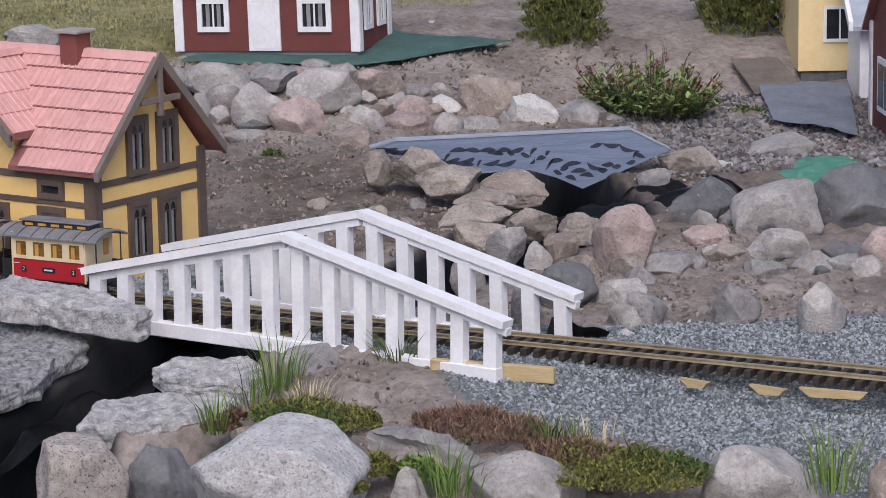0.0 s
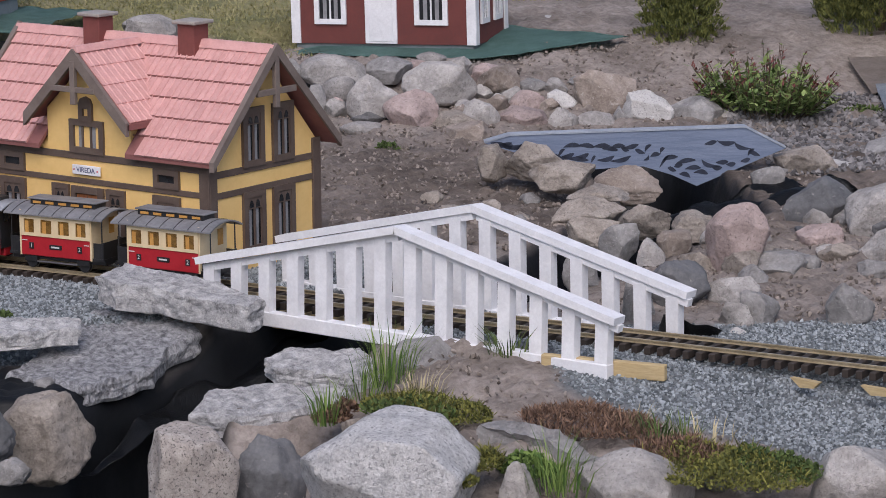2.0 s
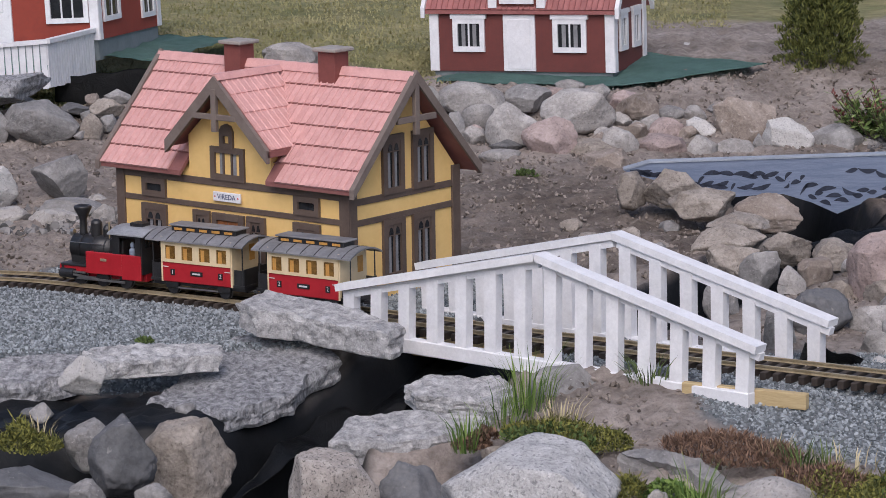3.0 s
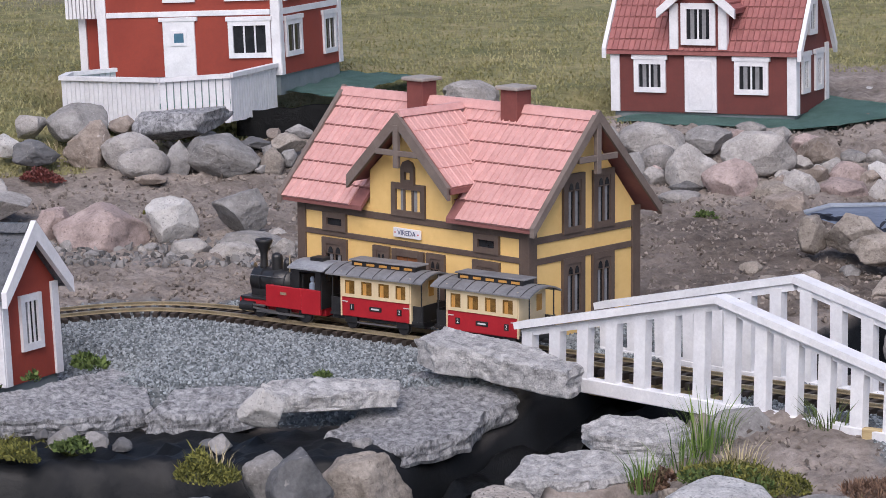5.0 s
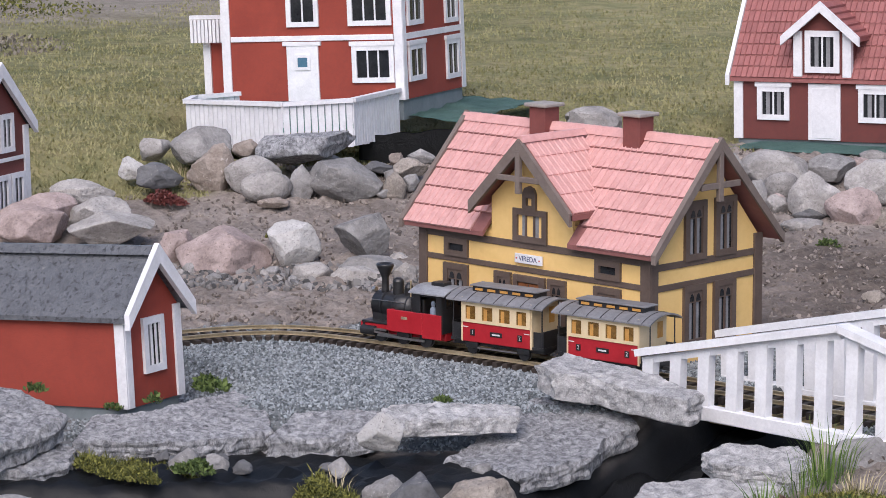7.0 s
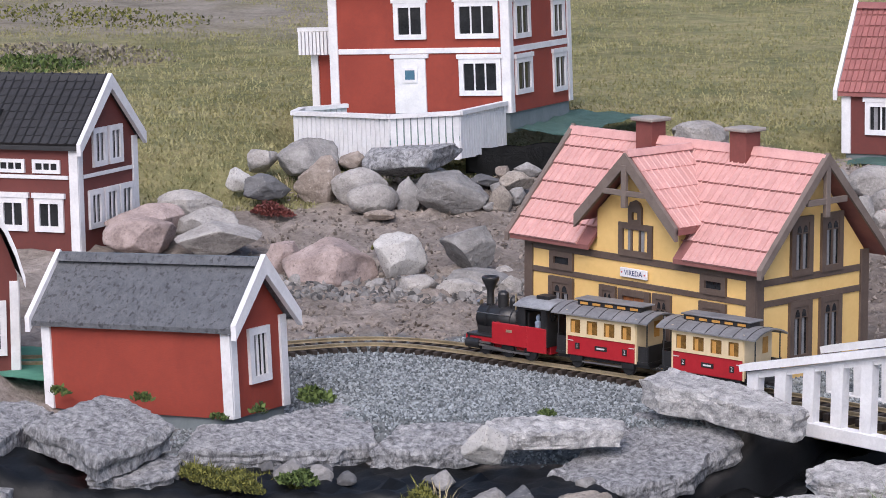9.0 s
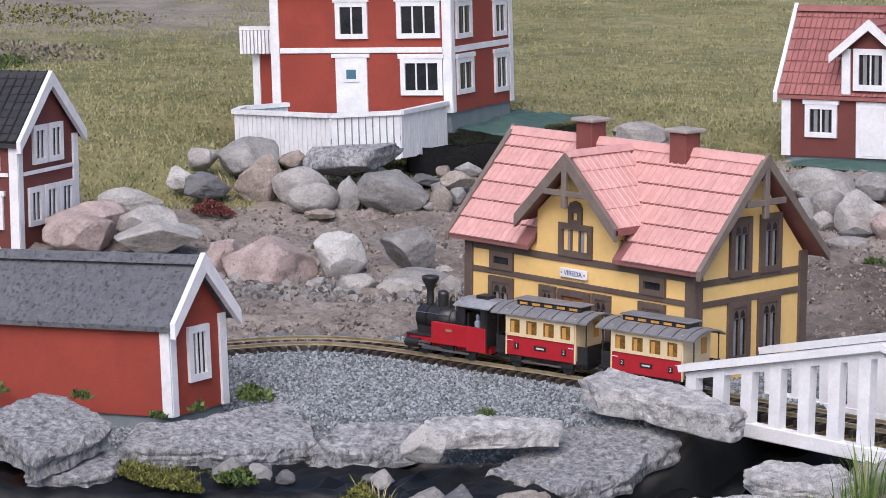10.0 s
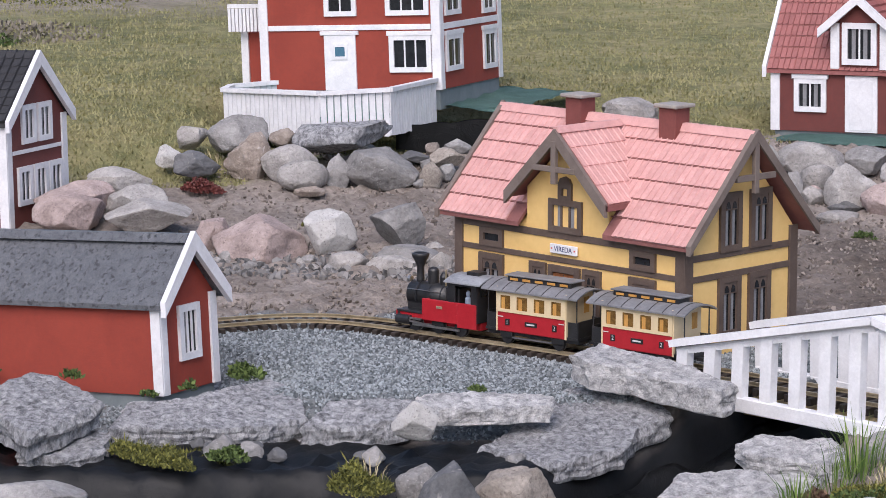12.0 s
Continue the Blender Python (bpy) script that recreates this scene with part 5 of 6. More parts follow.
# ---- gravel ----
def pebbles(name, label, count, where, size, material, seed):
    """Loose broken stones, each one a small faceted lump, thrown over the ground."""
    rng = np.random.default_rng(seed)
    shapes = []
    for k in range(9):
        bm = bmesh.new()
        for j in range(11):
            bm.verts.new(Vector(rng.normal(size=3)).normalized() * float(rng.uniform(0.85, 1.2)))
        bmesh.ops.convex_hull(bm, input=bm.verts)
        for v in [v for v in bm.verts if not v.link_faces]:
            bm.verts.remove(v)
        bm.verts.index_update()
        bm.verts.ensure_lookup_table()
        shapes.append((np.array([v.co[:] for v in bm.verts]), [tuple(v.index for v in f.verts) for f in bm.faces]))
        bm.free()
    verts, faces, made, tries = [], [], 0, 0
    while made < count and tries < count * 14:
        tries += 1
        x, y, ok = where(rng)
        if not ok:
            continue
        s = size * float(rng.uniform(0.55, 1.35))
        pts, fs = shapes[int(rng.integers(9))]
        e = Euler(tuple(rng.uniform(0, 6.28, 3))).to_matrix()
        stretch = np.array([1.0, rng.uniform(0.6, 0.95), rng.uniform(0.5, 0.8)]) * s
        pq = (pts * stretch) @ np.array(e).T + np.array([x, y, land(x, y) + s * 0.12 + lift(x, y)])
        base = len(verts)
        verts.extend(map(tuple, pq))
        faces.extend(tuple(i + base for i in f) for f in fs)
        made += 1
    me = bpy.data.meshes.new(name)
    me.from_pydata(verts, [], faces)
    me.materials.append(material)
    return tagged(new(name, me), label, "gravel", kind="stuff")


def pebble_material(name, dark, light):
    m = bpy.data.materials.new(name)
    m.use_nodes = True
    n, l = m.node_tree.nodes, m.node_tree.links
    b = n["Principled BSDF"]
    geo = n.new("ShaderNodeNewGeometry")
    r = n.new("ShaderNodeValToRGB")
    r.color_ramp.elements[0].color, r.color_ramp.elements[1].color = (*dark, 1), (*light, 1)
    l.new(geo.outputs["Random Per Island"], r.inputs[0])
    l.new(r.outputs[0], b.inputs["Base Color"])
    b.inputs["Roughness"].default_value = 0.85
    return m


def on_bed(rng):
    u, v = float(rng.uniform(-1.35, 1.75)), float(rng.uniform(4.4, 6.5))
    x, y = to_xy(u, v)
    return x, y, bed_gap(x, y) < float(rng.uniform(-0.03, 0.03)) and stream_gap(u, v) > 0.03 and not (-0.66 < x < 0 and 0.005 < y < 0.35)


def on_bank(rng):
    u, v = float(rng.uniform(1.35, 2.2)), float(rng.uniform(6.9, 7.75))
    return (*to_xy(u, v), True)


def on_foot(rng):
    u, v = float(rng.uniform(-1.3, -0.35)), float(rng.uniform(6.75, 7.0))
    return (*to_xy(u, v), True)


pebbles("ballast_gravel", "blue-grey crushed gravel around the track", 68000, on_bed, 0.0044, pebble_material("crushed_stone", (0.07, 0.083, 0.09), (0.36, 0.395, 0.415)), 1)
pebbles("coarse_gravel", "grey coarse gravel on the bank", 5500, on_bank, 0.0105, pebble_material("coarse_stone", (0.05, 0.048, 0.05), (0.27, 0.258, 0.258)), 2)
pebbles("coarse_gravel", "dark coarse gravel below the stone wall", 700, on_foot, 0.012, pebble_material("dark_stone", (0.06, 0.06, 0.06), (0.25, 0.24, 0.235)), 3)


def on_soil(rng):
    u, v = float(rng.uniform(-1.3, 1.5)), float(rng.uniform(5.4, 8.3)) if rng.random() < 0.85 else float(rng.uniform(4.5, 5.4))
    x, y = to_xy(u, v)
    inside = -0.68 < x < 0.02 and -0.01 < y < 0.37
    return x, y, bed_gap(x, y) > 0.02 and stream_gap(u, v) > 0.05 and not inside and (v > 5.45 or u > 0.3)


pebbles("soil_clods", "small brown clods and crumbs of bare soil", 15000, on_soil, 0.0058, pebble_material("soil_clod", (0.085, 0.069, 0.058), (0.32, 0.276, 0.243)), 4)


# ---- plants ----
MOSS = pebble_material("moss_and_stonecrop", (0.03, 0.04, 0.008), (0.23, 0.225, 0.05))
DRYLEAF = pebble_material("dry_brown_stems", (0.06, 0.033, 0.023), (0.27, 0.165, 0.11))
LEAF = pebble_material("green_leaf", (0.025, 0.05, 0.012), (0.12, 0.17, 0.045))
BRIGHTLEAF = pebble_material("bright_green_blade", (0.035, 0.085, 0.012), (0.2, 0.29, 0.07))
STRAW = pebble_material("dry_straw", (0.2, 0.165, 0.09), (0.52, 0.45, 0.28))
DEADSTEM = pebble_material("grey_brown_dead_stems", (0.11, 0.095, 0.078), (0.28, 0.25, 0.2))
CONIFER = pebble_material("conifer_spray", (0.025, 0.04, 0.008), (0.19, 0.2, 0.05))


def blades(bm, x, y, z, count, height, spread, lean, width, rng):
    for k in range(count):
        a = rng.uniform(0, 6.283)
        r = spread * math.sqrt(rng.random())
        p = Vector((x + r * math.cos(a), y + r * math.sin(a), z))
        h = height * rng.uniform(0.5, 1.0)
        out = Vector((math.cos(a), math.sin(a), 0)) * h * lean * rng.uniform(0.3, 1.2) + Vector((rng.uniform(-1, 1), rng.uniform(-1, 1), 0)) * h * 0.15
        side = Vector((-math.sin(a + rng.uniform(-1, 1)), math.cos(a), 0)) * width * rng.uniform(0.6, 1.2)
        q = p + out * 0.35 + Vector((0, 0, h * 0.6))
        tip = p + out + Vector((0, 0, h * 0.95))
        v = [bm.verts.new(c) for c in (p - side, p + side, q + side * 0.8, q - side * 0.8, tip)]
        bm.faces.new(v[:4])
        bm.faces.new((v[3], v[2], v[4]))


def tuft(x, y, z, count, height, spread, material, label, seed, lean=0.6, width=0.0018):
    rng = random.Random(seed)
    bm = bmesh.new()
    blades(bm, 0, 0, -0.01, int(count * 0.6), height, spread, lean, width * 0.75, rng)
    ob = part("grass_tuft", bm, material)
    ob.location = (x, y, z)
    return tagged(ob, label, "plant", "garden plants")


def clump(name, x, y, z, w, d, h, count, leaf, material, label, seed, upright=0.3):
    """A low cushion of many small leaves."""
    rng = random.Random(seed)
    bm = bmesh.new()
    fine = name in ("moss_cushion", "dry_heather", "stonecrop")
    slim = 0.07 if name == "dry_heather" else 0.28
    for k in range(int(count * (2.6 if fine else 2.2))):
        a, r = rng.uniform(0, 6.283), math.sqrt(rng.random())
        px, py = math.cos(a) * r * w / 2, math.sin(a) * r * d / 2
        lump = 0.65 + 0.5 * noise.noise(Vector((px * 18 + seed, py * 18, 0)))
        pz = h * (1 - r * r * 0.8) * lump * rng.uniform(0.3, 1)
        s = leaf * rng.uniform(0.6, 1.3) * (1.15 if name == "dry_heather" else 0.6 if fine else 0.6)
        wide = slim
        if name == "moss_cushion" and k % 9 == 0:
            s, wide = s * 2.8, 0.045
        d1 = Vector((rng.uniform(-1, 1), rng.uniform(-1, 1), rng.uniform(-0.2, 1) + upright)).normalized()
        d2 = d1.cross(Vector((rng.uniform(-1, 1), rng.uniform(-1, 1), rng.uniform(-1, 1)))).normalized()
        p = Vector((px, py, pz))
        v = [bm.verts.new(c) for c in (p, p + d1 * s * 0.5 + d2 * s * wide, p + d1 * s, p + d1 * s * 0.5 - d2 * s * wide)]
        bm.faces.new(v)
    ob = part(name, bm, material)
    ob.location = (x, y, z)
    return tagged(ob, label, "plant", "garden plants")


def shrub():
    t = thing("flowering_shrub", "green shrub with dark red tips on the bank", "shrub", pose(-0.04, 2.3, 0.05))
    rng = random.Random(5)
    stems, leaves, tips = bmesh.new(), bmesh.new(), bmesh.new()
    for k in range(150):
        a, r = rng.uniform(0, 6.283), math.sqrt(rng.random())
        base = Vector((math.cos(a) * r * 0.12, math.sin(a) * r * 0.1, 0))
        top = base + Vector((math.cos(a) * r * 0.1 + rng.uniform(-0.02, 0.02), math.sin(a) * r * 0.08, rng.uniform(0.09, 0.2) * (1.1 - 0.5 * r)))
        rod(base, top, 0.0014, 0.0008, 4, stems)
        for j in range(22):
            f = rng.uniform(0.15, 1)
            p = base.lerp(top, f)
            s = rng.uniform(0.018, 0.034)
            d1 = Vector((rng.uniform(-1, 1), rng.uniform(-1, 1), rng.uniform(-0.2, 0.8))).normalized()
            d2 = d1.cross(Vector((0.2, 0.1, 1))).normalized()
            bm = tips if (f > 0.78 and rng.random() < 0.8) else leaves
            s *= 0.6 if bm is tips else 1
            v = [bm.verts.new(c) for c in (p, p + d1 * s * 0.5 + d2 * s * 0.2, p + d1 * s, p + d1 * s * 0.5 - d2 * s * 0.2)]
            bm.faces.new(v)
    part("stem", stems, BARK, t)
    part("foliage", leaves, pebble_material("pale_shrub_leaf", (0.06, 0.12, 0.025), (0.3, 0.38, 0.13)), t)
    tagged(part("red_foliage", tips, SEDUM, t), "dark red shoot tips", kind="stuff")


def conifer(x, y, z, w, h, seed):
    t = thing("conifer_bush", "feathery green conifer bush on bare soil", "shrub", pose(x, y, z), "conifers")
    rng = random.Random(seed)
    trunk, crown = rod((0, 0, 0), (0, 0, h * 0.8), 0.012, 0.003, 8), bmesh.new()
    for k in range(2500):
        a, f = rng.uniform(0, 6.283), rng.random() ** 0.8
        r = w / 2 * (1 - 0.55 * f) * math.sqrt(rng.random())
        p = Vector((math.cos(a) * r, math.sin(a) * r, h * f * 0.95))
        out = Vector((math.cos(a) * 0.6, math.sin(a) * 0.6, 1.0 + rng.random())).normalized()
        for j in range(15):
            d1 = (out + Vector((rng.uniform(-0.7, 0.7), rng.uniform(-0.7, 0.7), rng.uniform(-0.5, 0.4)))).normalized()
            s = rng.uniform(0.008, 0.02)
            d2 = d1.cross(Vector((rng.uniform(-1, 1), rng.uniform(-1, 1), 0.3))).normalized()
            q = p
            p = q + d2 * 0.01 * rng.uniform(-1, 1)
            v = [crown.verts.new(c) for c in (p, p + d1 * s * 0.5 + d2 * s * 0.13, p + d1 * s, p + d1 * s * 0.5 - d2 * s * 0.13)]
            crown.faces.new(v)
    part("trunk", trunk, BARK, t)
    part("crown", crown, CONIFER, t)


shrub()
conifer(-0.56, 2.7, 0.17, 0.25, 0.45, 1)
conifer(-0.14, 3.12, 0.18, 0.36, 0.5, 2)
conifer(-0.36, 3.3, 0.19, 0.2, 0.4, 3)


def lawn_grass():
    rng = np.random.default_rng(8)
    verts, faces = [], []
    made = 0
    while made < 70000:
        v = 7.75 + float(rng.random()) ** 1.6 * 8.0
        u = float(rng.uniform(-0.27, 0.13)) * v
        x, y = to_xy(u, v)
        if (u > 0.45 and v < 9.1) or (v < 8.25 and u > -1.2) or math.hypot((u + 2.75) / 1.5, (v - 12.6) / 1.5) < 0.45:
            continue
        h = float(rng.uniform(0.004, 0.014))
        a = float(rng.uniform(0, 6.28))
        w = 0.0035
        z = land(x, y)
        lx, ly = rng.uniform(-1, 1, 2) * h * 0.7
        b = len(verts)
        verts += [(x - w * math.cos(a), y - w * math.sin(a), z), (x + w * math.cos(a), y + w * math.sin(a), z), (x + lx, y + ly, z + h)]
        faces.append((b, b + 1, b + 2))
        made += 1
    me = bpy.data.meshes.new("lawn_grass")
    me.from_pydata(verts, [], faces)
    me.materials.append(LAWNGREEN)
    tagged(new("lawn_grass", me), "short dry yellowish green lawn grass", "grass", kind="stuff")


lawn_grass()


# plants of the banks
tuft(0.752, -0.386, -0.030, 144, 0.125, 0.046, BRIGHTLEAF, "long green grass tuft beside flagstones", 300)
tuft(0.882, -0.192, -0.010, 112, 0.088, 0.033, LEAF, "green grass tuft in soil by the bridge", 301)
tuft(0.763, -0.576, -0.060, 80, 0.088, 0.026, BRIGHTLEAF, "green grass tuft over the basin edge", 302)
tuft(0.876, -0.452, -0.030, 120, 0.060, 0.040, STRAW, "dry pale grass tuft among moss", 303)
tuft(1.345, -0.728, -0.051, 96, 0.100, 0.039, BRIGHTLEAF, "bright green grass between stones", 304)
tuft(1.381, -0.732, -0.051, 64, 0.075, 0.039, BRIGHTLEAF, "bright green grass between stones", 305)
tuft(1.869, -0.415, -0.040, 128, 0.112, 0.046, BRIGHTLEAF, "green grass tuft beside pale boulder", 306)
tuft(1.411, -0.448, -0.041, 80, 0.075, 0.033, LEAF, "green grass tuft in moss", 307)
tuft(1.470, -0.568, -0.040, 80, 0.050, 0.040, STRAW, "dry straw among moss", 308)
tuft(1.299, -0.433, -0.031, 80, 0.060, 0.030, STRAW, "dry straw over brown heather", 309)
tuft(-0.616, -1.273, -0.101, 60, 0.080, 0.015, STRAW, "dry straw hanging by the hose", 310)
tuft(-2.323, 0.714, 0.116, 120, 0.050, 0.050, STRAW, "dry grass between the wall stones", 311)
clump("moss_cushion", 0.929, -0.508, -0.040, 0.26, 0.16, 0.040, 1900, 0.012, MOSS, "yellow-green moss and stonecrop cushion", 400)
clump("stonecrop", 0.757, -0.553, -0.071, 0.07, 0.06, 0.030, 420, 0.014, DRYLEAF, "red-brown stonecrop beside flagstone", 401)
clump("dry_heather", 1.233, -0.457, -0.031, 0.26, 0.17, 0.038, 1500, 0.014, DRYLEAF, "red-brown dry heather patch", 402)
clump("moss_cushion", 1.551, -0.549, -0.041, 0.30, 0.22, 0.060, 2600, 0.012, MOSS, "yellow-green moss and stonecrop cushion", 403)
clump("moss_cushion", 1.220, -0.741, -0.040, 0.06, 0.08, 0.050, 600, 0.012, MOSS, "yellow-green moss in a stone cleft", 404)
clump("leafy_weed", 1.258, -0.665, -0.061, 0.12, 0.08, 0.050, 520, 0.018, BRIGHTLEAF, "green leafy weed under stone slab", 405)
clump("leafy_weed", 1.226, -0.817, -0.051, 0.06, 0.06, 0.030, 300, 0.014, MOSS, "yellow-green stonecrop on boulder", 406)
clump("leafy_weed", -0.504, -0.740, -0.001, 0.08, 0.06, 0.035, 160, 0.022, LEAF, "green weed in gravel beside shed", 407)
clump("leafy_weed", -0.487, -0.898, -0.001, 0.03, 0.02, 0.030, 50, 0.020, LEAF, "small green weed at shed wall", 408)
clump("leafy_weed", -0.538, -0.958, -0.011, 0.04, 0.03, 0.015, 60, 0.016, LEAF, "small green weed at shed wall", 409)
clump("moss_cushion", -0.287, -1.064, -0.080, 0.30, 0.06, 0.030, 1500, 0.011, MOSS, "moss and yellow-green stonecrop under flagstone", 410)
clump("moss_cushion", -0.140, -0.752, -0.161, 0.12, 0.08, 0.050, 900, 0.012, MOSS, "yellow-green moss tuft in the basin", 411)
clump("leafy_weed", -0.087, -0.505, -0.000, 0.04, 0.03, 0.020, 130, 0.012, LEAF, "small green weed between slabs", 412)
clump("red_succulent", -2.182, 0.532, 0.068, 0.14, 0.09, 0.050, 900, 0.014, SEDUM, "dark red succulent below the stone pile", 413)
clump("leafy_weed", -0.597, 1.369, 0.030, 0.06, 0.04, 0.030, 130, 0.016, LEAF, "small green weed in bare soil", 414)
clump("leafy_weed", -1.589, 0.382, 0.055, 0.03, 0.02, 0.020, 60, 0.014, MOSS, "small weed between boulders", 415)
clump("leafy_weed", 0.177, 2.430, 0.054, 0.12, 0.08, 0.030, 260, 0.018, LEAF, "small green weeds on the bank", 416)
clump("leafy_weed", -0.667, -1.047, 0.019, 0.05, 0.03, 0.020, 60, 0.018, LEAF, "small green weed behind flagstone", 417)
clump("moss_cushion", -0.263, -1.176, -0.056, 0.25, 0.07, 0.040, 1500, 0.012, MOSS, "moss and stonecrop under the flagstone", 450)
clump("leafy_weed", -0.163, -1.073, -0.055, 0.10, 0.05, 0.035, 350, 0.016, LEAF, "green weed under the flagstone edge", 451)
clump("moss_cushion", 0.160, -1.040, -0.061, 0.13, 0.10, 0.060, 1200, 0.013, MOSS, "yellow-green moss tuft in the basin", 452)
clump("dry_heather", 1.461, -0.537, -0.030, 0.16, 0.12, 0.040, 600, 0.016, DRYLEAF, "brown dry stems among moss", 453)
clump("leafy_weed", 1.601, -0.514, -0.041, 0.20, 0.14, 0.060, 700, 0.016, LEAF, "green weed mixed with moss", 454)
clump("leafy_weed", 0.929, -0.555, -0.040, 0.20, 0.10, 0.050, 420, 0.016, LEAF, "green weed among moss by the boulder", 455)
clump("stonecrop", 0.763, -0.529, -0.060, 0.05, 0.05, 0.030, 160, 0.018, DRYLEAF, "orange-red stonecrop leaves beside flagstone", 456)
clump("bank_weeds", -4.95, 1.69, 0.2, 0.5, 0.4, 0.06, 420, 0.035, LEAF, "dark green weeds on the rough bank", 460)
clump("bank_weeds", -5.2, 2.0, 0.2, 1.1, 0.8, 0.05, 700, 0.035, DEADSTEM, "brown dead stems on the rough bank", 461)
clump("bank_weeds", -6.6, 3.1, 0.21, 1.8, 0.9, 0.05, 1100, 0.03, MOSS, "fresh green taller grass on the bank", 462)
clump("leafy_weed", -0.912, -1.072, -0.001, 0.05, 0.03, 0.020, 60, 0.018, LEAF, "small green weed behind flagstone", 457)
tuft(0.746, -0.444, -0.050, 60, 0.090, 0.050, BRIGHTLEAF, "long green grass over the flagstone", 480)
tuft(0.981, -0.562, -0.041, 40, 0.060, 0.060, STRAW, "dry pale grass among moss", 481)
tuft(1.443, -0.422, -0.031, 60, 0.050, 0.080, STRAW, "dry straw across the moss", 482)
tuft(1.376, -0.468, -0.031, 70, 0.070, 0.030, LEAF, "green grass tuft beside moss", 483)
tuft(0.113, -0.976, -0.061, 50, 0.060, 0.030, STRAW, "dry stems in the basin moss", 484)


# ---- stones of the walls, the banks and the basin ----
boulder("pale", -1.084, 1.761, 0.102, 0.179, 0.134, 0.092, 39, 1)
boulder("smooth", -0.981, 1.657, 0.081, 0.091, 0.068, 0.073, 39, 2)
boulder("pink", -0.930, 1.580, 0.067, 0.048, 0.036, 0.045, 39, 3)
boulder("pale", -0.844, 1.623, 0.046, 0.134, 0.101, 0.126, 38, 4)
boulder("grey", -0.980, 1.873, 0.109, 0.125, 0.094, 0.074, 38, 5)
boulder("pink", -0.946, 1.945, 0.124, 0.056, 0.042, 0.047, 37, 6)
boulder("pale", -0.968, 2.049, 0.142, 0.083, 0.062, 0.037, 37, 7)
boulder("pale", -0.865, 2.035, 0.121, 0.073, 0.055, 0.054, 36, 8)
boulder("pale", -0.802, 1.862, 0.065, 0.196, 0.147, 0.118, 37, 9)
boulder("pink", -0.720, 1.625, 0.025, 0.142, 0.106, 0.112, 37, 10)
boulder("tan", -0.621, 1.700, 0.021, 0.132, 0.099, 0.064, 36, 11)
boulder("brown", -0.508, 1.601, -0.010, 0.132, 0.099, 0.090, 36, 12)
boulder("pale", -0.578, 1.742, 0.024, 0.099, 0.074, 0.091, 36, 13)
boulder("brown", -0.623, 1.868, 0.052, 0.078, 0.059, 0.057, 36, 14)
boulder("pink", -0.784, 2.070, 0.108, 0.101, 0.076, 0.051, 36, 15)
boulder("brown", -0.701, 1.995, 0.079, 0.115, 0.086, 0.086, 36, 16)
boulder("grey", -0.636, 2.064, 0.084, 0.074, 0.055, 0.044, 35, 17)
boulder("pink", -0.563, 1.937, 0.049, 0.100, 0.075, 0.068, 35, 18)
boulder("pink", -0.490, 1.817, 0.015, 0.136, 0.102, 0.076, 35, 19)
boulder("pale", -0.580, 2.094, 0.081, 0.061, 0.046, 0.051, 34, 20)
boulder("light", -0.503, 2.007, 0.051, 0.082, 0.061, 0.064, 34, 21)
boulder("pale", -0.409, 1.871, 0.016, 0.085, 0.063, 0.074, 34, 22)
boulder("grey", -0.551, 2.168, 0.086, 0.069, 0.052, 0.041, 34, 23)
boulder("brown", -0.406, 2.069, 0.032, 0.166, 0.125, 0.136, 33, 24)
boulder("pale", -0.348, 1.936, 0.012, 0.110, 0.083, 0.065, 34, 25)
boulder("grey", -0.312, 1.999, 0.025, 0.034, 0.026, 0.062, 33, 26)
boulder("light", -0.271, 2.072, 0.014, 0.135, 0.101, 0.110, 33, 27)
boulder("grey", -0.176, 2.158, 0.009, 0.143, 0.107, 0.093, 32, 28)
boulder("pale", -0.107, 2.218, 0.006, 0.143, 0.107, 0.059, 31, 29)
boulder("pale", 0.007, 2.298, 0.005, 0.097, 0.072, 0.062, 30, 30)
boulder("dark", -0.827, 1.575, 0.044, 0.088, 0.066, 0.038, 38, 31)
boulder("smooth", -0.787, 1.499, 0.025, 0.107, 0.080, 0.043, 38, 32)
boulder("grey", -1.161, 1.672, 0.118, 0.061, 0.046, 0.069, 40, 33)
boulder("pale", -1.083, 1.559, 0.085, 0.083, 0.062, 0.076, 40, 34)
boulder("grey", -0.975, 1.551, 0.070, 0.048, 0.036, 0.075, 39, 35)
boulder("tan", -0.116, 1.153, 0.024, 0.076, 0.057, 0.088, 36, 36)
boulder("tan", -0.027, 1.203, 0.029, 0.150, 0.112, 0.093, 35, 37)
boulder("tan", 0.092, 1.134, 0.023, 0.152, 0.114, 0.072, 34, 38)
boulder("tan", 0.240, 1.064, 0.025, 0.139, 0.104, 0.038, 34, 39)
boulder("tan", 0.287, 0.955, -0.023, 0.162, 0.121, 0.078, 34, 40)
boulder("tan", 0.450, 0.932, -0.021, 0.114, 0.086, 0.082, 33, 41)
boulder("tan", 0.454, 0.720, -0.021, 0.110, 0.083, 0.086, 34, 42)
boulder("grey", 0.574, 0.640, -0.020, 0.084, 0.063, 0.095, 33, 43)
boulder("grey", 0.658, 0.370, -0.019, 0.071, 0.054, 0.080, 34, 44)
boulder("pale", 0.655, 0.637, -0.018, 0.058, 0.043, 0.071, 32, 45)
boulder("brown", 0.638, 0.755, -0.019, 0.072, 0.054, 0.067, 32, 46)
boulder("tan", 0.573, 0.945, -0.020, 0.102, 0.077, 0.074, 32, 47)
